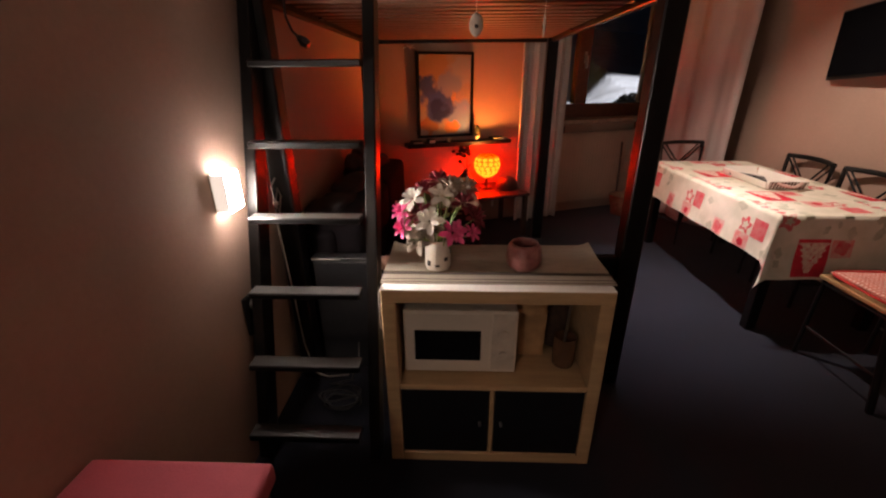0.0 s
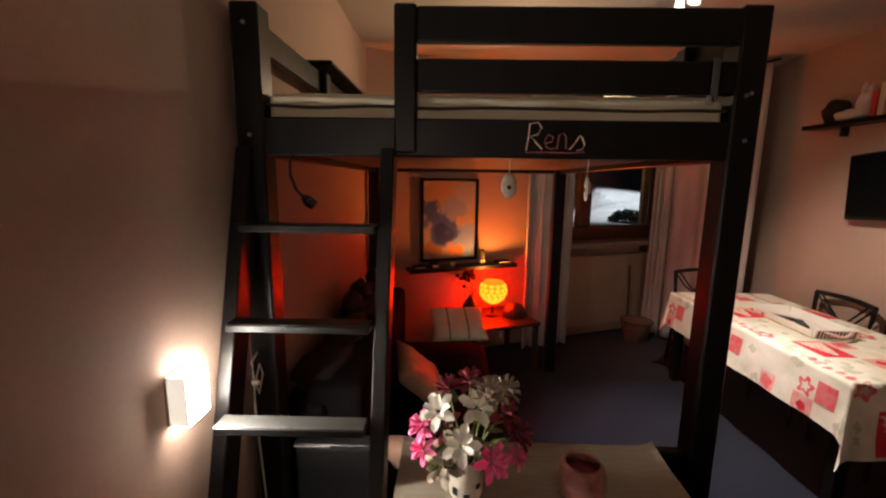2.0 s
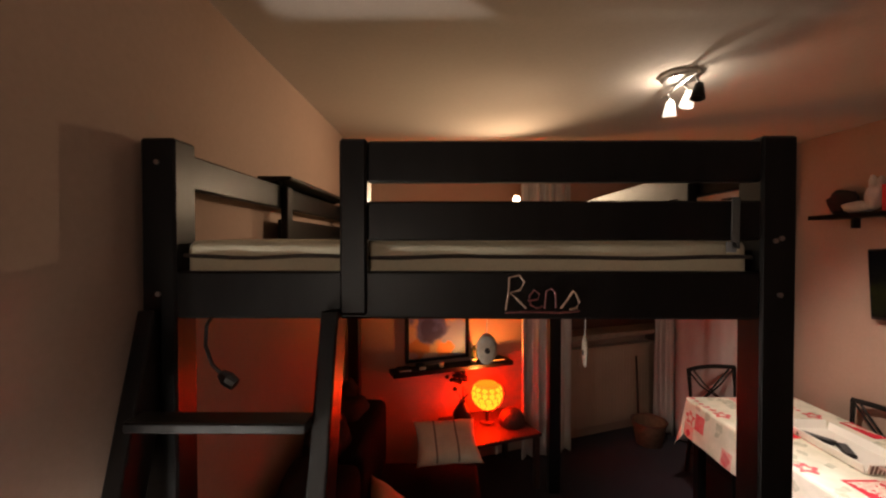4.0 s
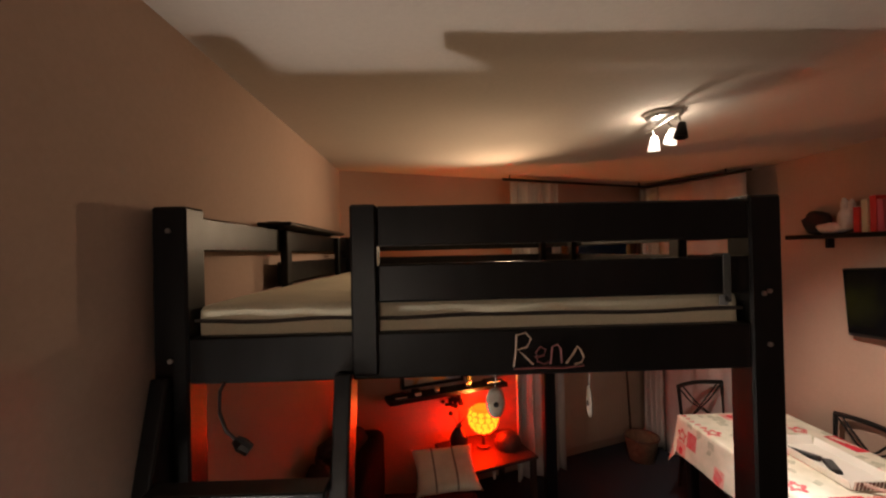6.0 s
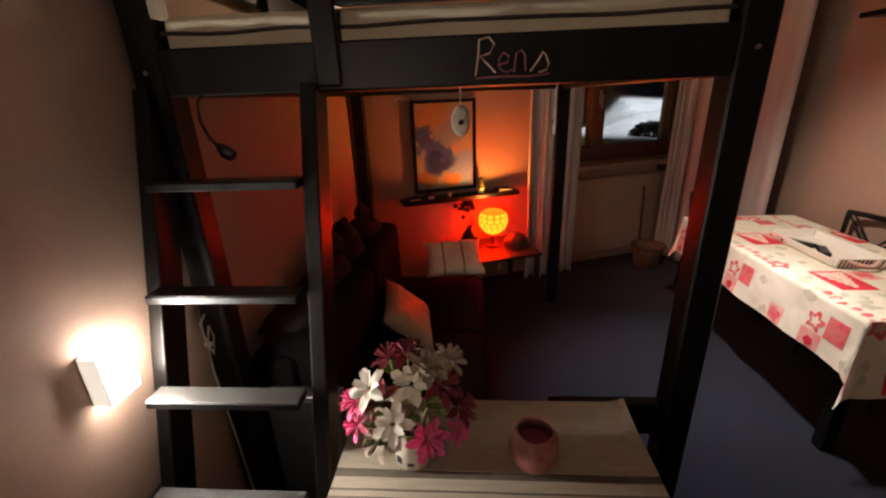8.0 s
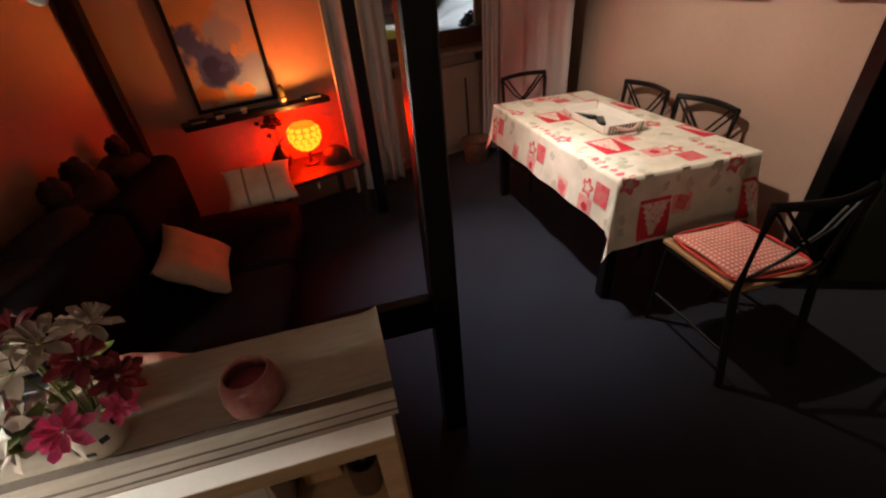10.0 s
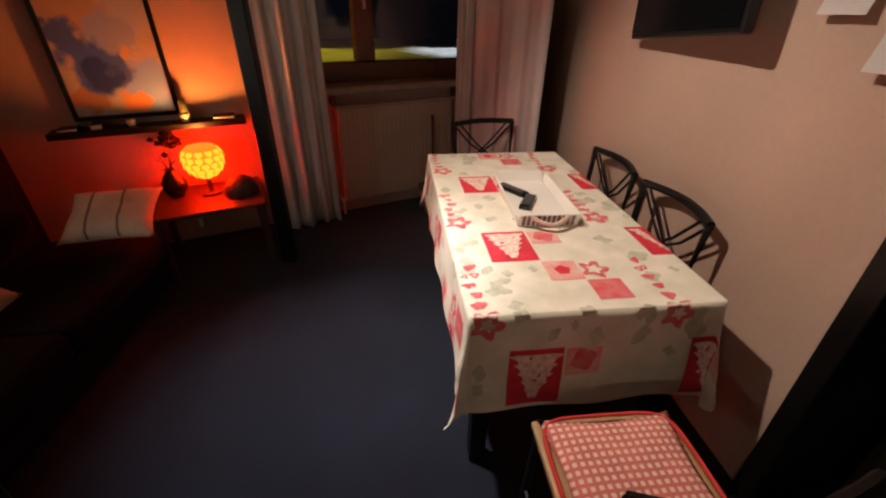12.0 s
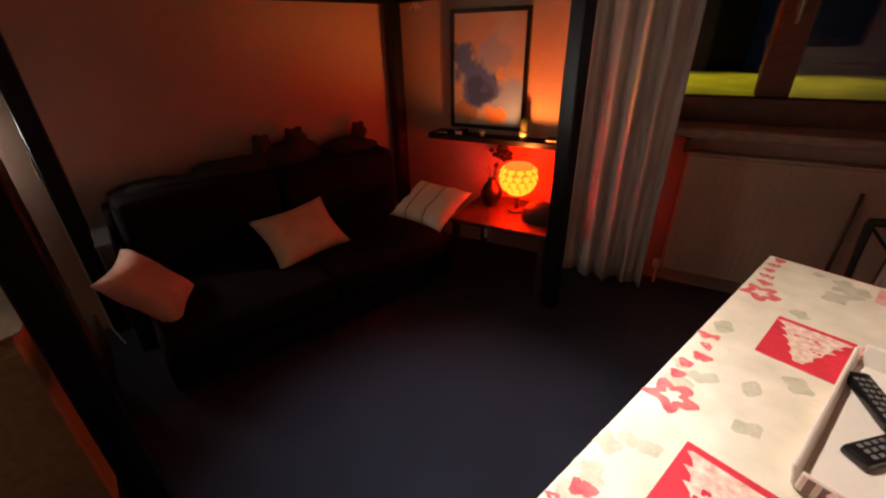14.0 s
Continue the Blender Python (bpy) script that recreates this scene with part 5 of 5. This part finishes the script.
part("hanging_cable", tube([(0.200, 2.432, 1.04), (0.178, 2.431, 1.005), (0.182, 2.431, 0.95), (0.198, 2.430, 0.895), (0.214, 2.430, 0.965), (0.205, 2.430, 1.0), (0.186, 2.430, 0.93), (0.180, 2.431, 0.84), (0.188, 2.431, 0.70), (0.196, 2.431, 0.55), (0.212, 2.431, 0.22), (0.245, 2.43, 0.05), (0.30, 2.45, 0.008), (0.40, 2.47, 0.006)], 0.0035), M["whitecord"], wc)
part("cable_tie", box(0.176, 0.200, 2.424, 2.436, 0.925, 0.94, 0.002), M["white"], wc)
M["greybox"] = mat("grey_plastic_crate", (0.03, 0.03, 0.032), 0.4, var=0.2)
gb1 = thing("storage_box", "dark grey plastic storage box behind the ladder", "box", (0.30, 2.50, 0))
part("box_body", box(0.265, 0.55, 2.535, 2.595, 0.001, 0.62, 0.012, seg=2), M["greybox"], gb1)
part("lid", box(0.262, 0.553, 2.531, 2.598, 0.62, 0.636, 0.004), M["greybox"], gb1)
part("lid_rim", box(0.264, 0.40, 2.528, 2.531, 0.627, 0.632, 0.0005), M["whitecord"], gb1, "pale lid rim")
sk = thing("wall_socket", "grey wall socket with plugs beside the ladder", "socket", (0.15, 2.13, 0.58))
part("plate", box(0.151, 0.168, 2.09, 2.17, 0.50, 0.66, 0.004), M["metal_black"], sk)
for z in (0.54, 0.62):
    part("plug", tube([(0.166, 2.13, z), (0.205, 2.13, z)], 0.019, 12), M["steel"], sk)
rt = thing("bed_tray", "dark tray clipped on the bed's side rail", "tray", (0.2, 3.5, 2.11))
part("tray_board", box(0.165, 0.30, 3.06, 4.02, 2.112, 2.128, 0.004), M["blackwood"], rt)
for y in (3.1, 3.95):
    part("clip", box(0.188, 0.236, y, y + 0.04, 2.106, 2.134, 0.002), M["metal_black"], rt)

# ---- small things on the bed ----
st1 = thing("webbing_strap", "grey webbing strap tied round the bed's guard rail", "strap", (1.60, 2.43, 1.95))
part("strap_loop", add(box(1.592, 1.612, 2.434, 2.4375, 1.850, 1.972, 0.001), box(1.592, 1.612, 2.434, 2.474, 1.969, 1.973, 0.001)), mat("grey_webbing", (0.05, 0.046, 0.04), 0.85, var=0.25, scale=20, bump=0.4, bscale=200), st1)
part("strap_end", box(1.580, 1.604, 2.434, 2.4365, 1.842, 1.868, 0.001), M["button"], st1)
for x, y, z in ((1.698, 2.4385, 1.869), (1.712, 2.4385, 1.875), (0.215, 2.4385, 2.06), (0.215, 2.4385, 1.74), (1.71, 2.4385, 1.74)):
    part("bolt", tube([(x, y - 0.0035, z), (x, y + 0.004, z)], 0.006, 10), M["steel"], bed, "steel bolt head")
oc = thing("hanging_ornament", "small white twig ornament hanging under the far bed beam", "ornament", (0.55, 4.44, 1.66))
part("thread", tube([(0.55, 4.455, 1.682), (0.55, 4.452, 1.655)], 0.001, 5), M["white"], oc)
for a, b in (((0.50, 4.45, 1.640), (0.59, 4.45, 1.662)), ((0.53, 4.45, 1.672), (0.565, 4.45, 1.628)), ((0.545, 4.45, 1.650), (0.605, 4.45, 1.640))):
    part("twig", tube([a, Vector(a).lerp(Vector(b), 0.5) + Vector((0, 0, 0.004)), b], 0.0035, 6), M["white"], oc)
M["medal"] = mat("pale_salt_dough", (0.40, 0.33, 0.26), 0.8, var=0.25, scale=40, bump=0.4, bscale=120)
for ox, oy, oz, turn in ((1.018, 2.492, 1.595, 8), (1.266, 2.492, 1.590, 82)):
    od = thing("oval_ornament", "pale flat oval ornament hanging under the bed beam", "ornament", (ox, oy, oz), "ornaments under the bed")
    disc = lathe([(0, -0.004), (0.020, -0.004), (0.026, -0.0015), (0.026, 0.0015), (0.020, 0.004), (0, 0.004)], 28)
    disc.transform(Matrix.Translation((ox, oy, oz)) @ pose(0, 0, 0, 90, 0, turn) @ Matrix.Diagonal((1, 1.55, 1, 1)))
    part("disc", disc, M["medal"], od, smooth=True)
    knob = lathe([(0, -0.007), (0.007, -0.006), (0.008, 0), (0.007, 0.006), (0, 0.007)], 14)
    knob.transform(Matrix.Translation((ox, oy, oz - 0.004)) @ pose(0, 0, 0, 90, 0, turn))
    part("centre", knob, M["throw"], od, "dark centre", smooth=True)
    part("thread", tube([(ox, oy, oz + 0.039), (ox, oy - 0.006, 1.684)], 0.0013, 5), M["whitecord"], od)
wcd = thing("white_cord", "thin white cord hanging beside the bed post", "cord", (1.79, 4.45, 1.7))
part("cord", tube([(1.768, 4.46, 1.90), (1.785, 4.455, 1.86), (1.79, 4.45, 1.78), (1.786, 4.45, 1.70), (1.794, 4.452, 1.66)], 0.003, 6), M["whitecord"], wcd)
for ang, h, ln in ((-1.9, 0.00, 0.07), (-1.35, 0.015, 0.075), (-2.3, -0.01, 0.06)):
    o = Vector((0.885 + 0.055 * math.cos(ang), 2.145 + 0.055 * math.sin(ang), 0.895 + h))
    d = Vector((math.cos(ang), math.sin(ang), 0.55)).normalized()
    s = d.cross(Vector((0, 0, 1))).normalized()
    bm = bmesh.new()
    vs = [bm.verts.new(o + d * ln * t + s * w) for t, w in ((0, 0), (0.35, 0.016), (0.75, 0.013), (1, 0), (0.75, -0.013), (0.35, -0.016))]
    mid = bm.verts.new(o + d * ln * 0.5 - Vector((0, 0, 0.004)))
    for i in range(6):
        bm.faces.new((vs[i], vs[(i + 1) % 6], mid))
    part("leaf", bm, mat("lime_leaf", (0.34, 0.46, 0.07), 0.5, var=0.25, scale=20), bq, "bright lime green leaf")

# ---- cords by the ladder, clip lamp on the far rail ----
M["greycord"] = mat("grey_cable", (0.045, 0.043, 0.041), 0.35, var=0.2)
coil = thing("cable_coil", "loosely coiled grey cable lying behind the ladder", "cable", (0.42, 2.26, 0))
turns = [(0.42 + (0.085 + 0.012 * math.sin(1.7 * a)) * math.cos(a), 2.26 + (0.055 + 0.01 * math.cos(2.3 * a)) * math.sin(a), 0.007 + 0.0035 * a + 0.012 * math.sin(0.8 * a) ** 2) for a in [math.tau * k / 18 for k in range(62)]]
part("coiled_cable", tube(turns, 0.004, 6), M["greycord"], coil, smooth=True)
part("loose_end", tube([turns[-1], (0.47, 2.30, 0.12), (0.50, 2.34, 0.20), (0.49, 2.40, 0.26)], 0.004, 6), M["greycord"], coil)
hc = thing("thin_white_cord", "thin white cord hanging over the front corner of the shelf unit", "cord", (0.70, 1.97, 0.6))
part("cord", tube([(0.712, 1.99, 0.776), (0.703, 1.974, 0.7755), (0.697, 1.969, 0.762), (0.6955, 1.968, 0.70), (0.6965, 1.968, 0.625)], 0.0026, 6), M["whitecord"], hc)
cl1 = thing("clip_lamp", "small lit bulb lamp clipped on the far bed rail", "lamp", (1.43, 4.53, 2.105))
part("clip", add(box(1.415, 1.445, 4.505, 4.513, 2.06, 2.118, 0.002), box(1.415, 1.445, 4.505, 4.555, 2.108, 2.120, 0.002)), M["metal_black"], cl1)
part("neck", tube([(1.43, 4.53, 2.118), (1.43, 4.525, 2.16)], 0.008), M["metal_black"], cl1)
part("bulb", lathe([(0.028 * math.sin(math.pi * k / 10), -0.030 * math.cos(math.pi * k / 10)) for k in range(11)], 16, (1.43, 4.525, 2.187)), mat("small_lit_bulb", (0.9, 0.85, 0.75), 0.3, var=0.03, emit=(1.0, 0.72, 0.44), power=16.0), cl1, "glowing bulb", smooth=True)
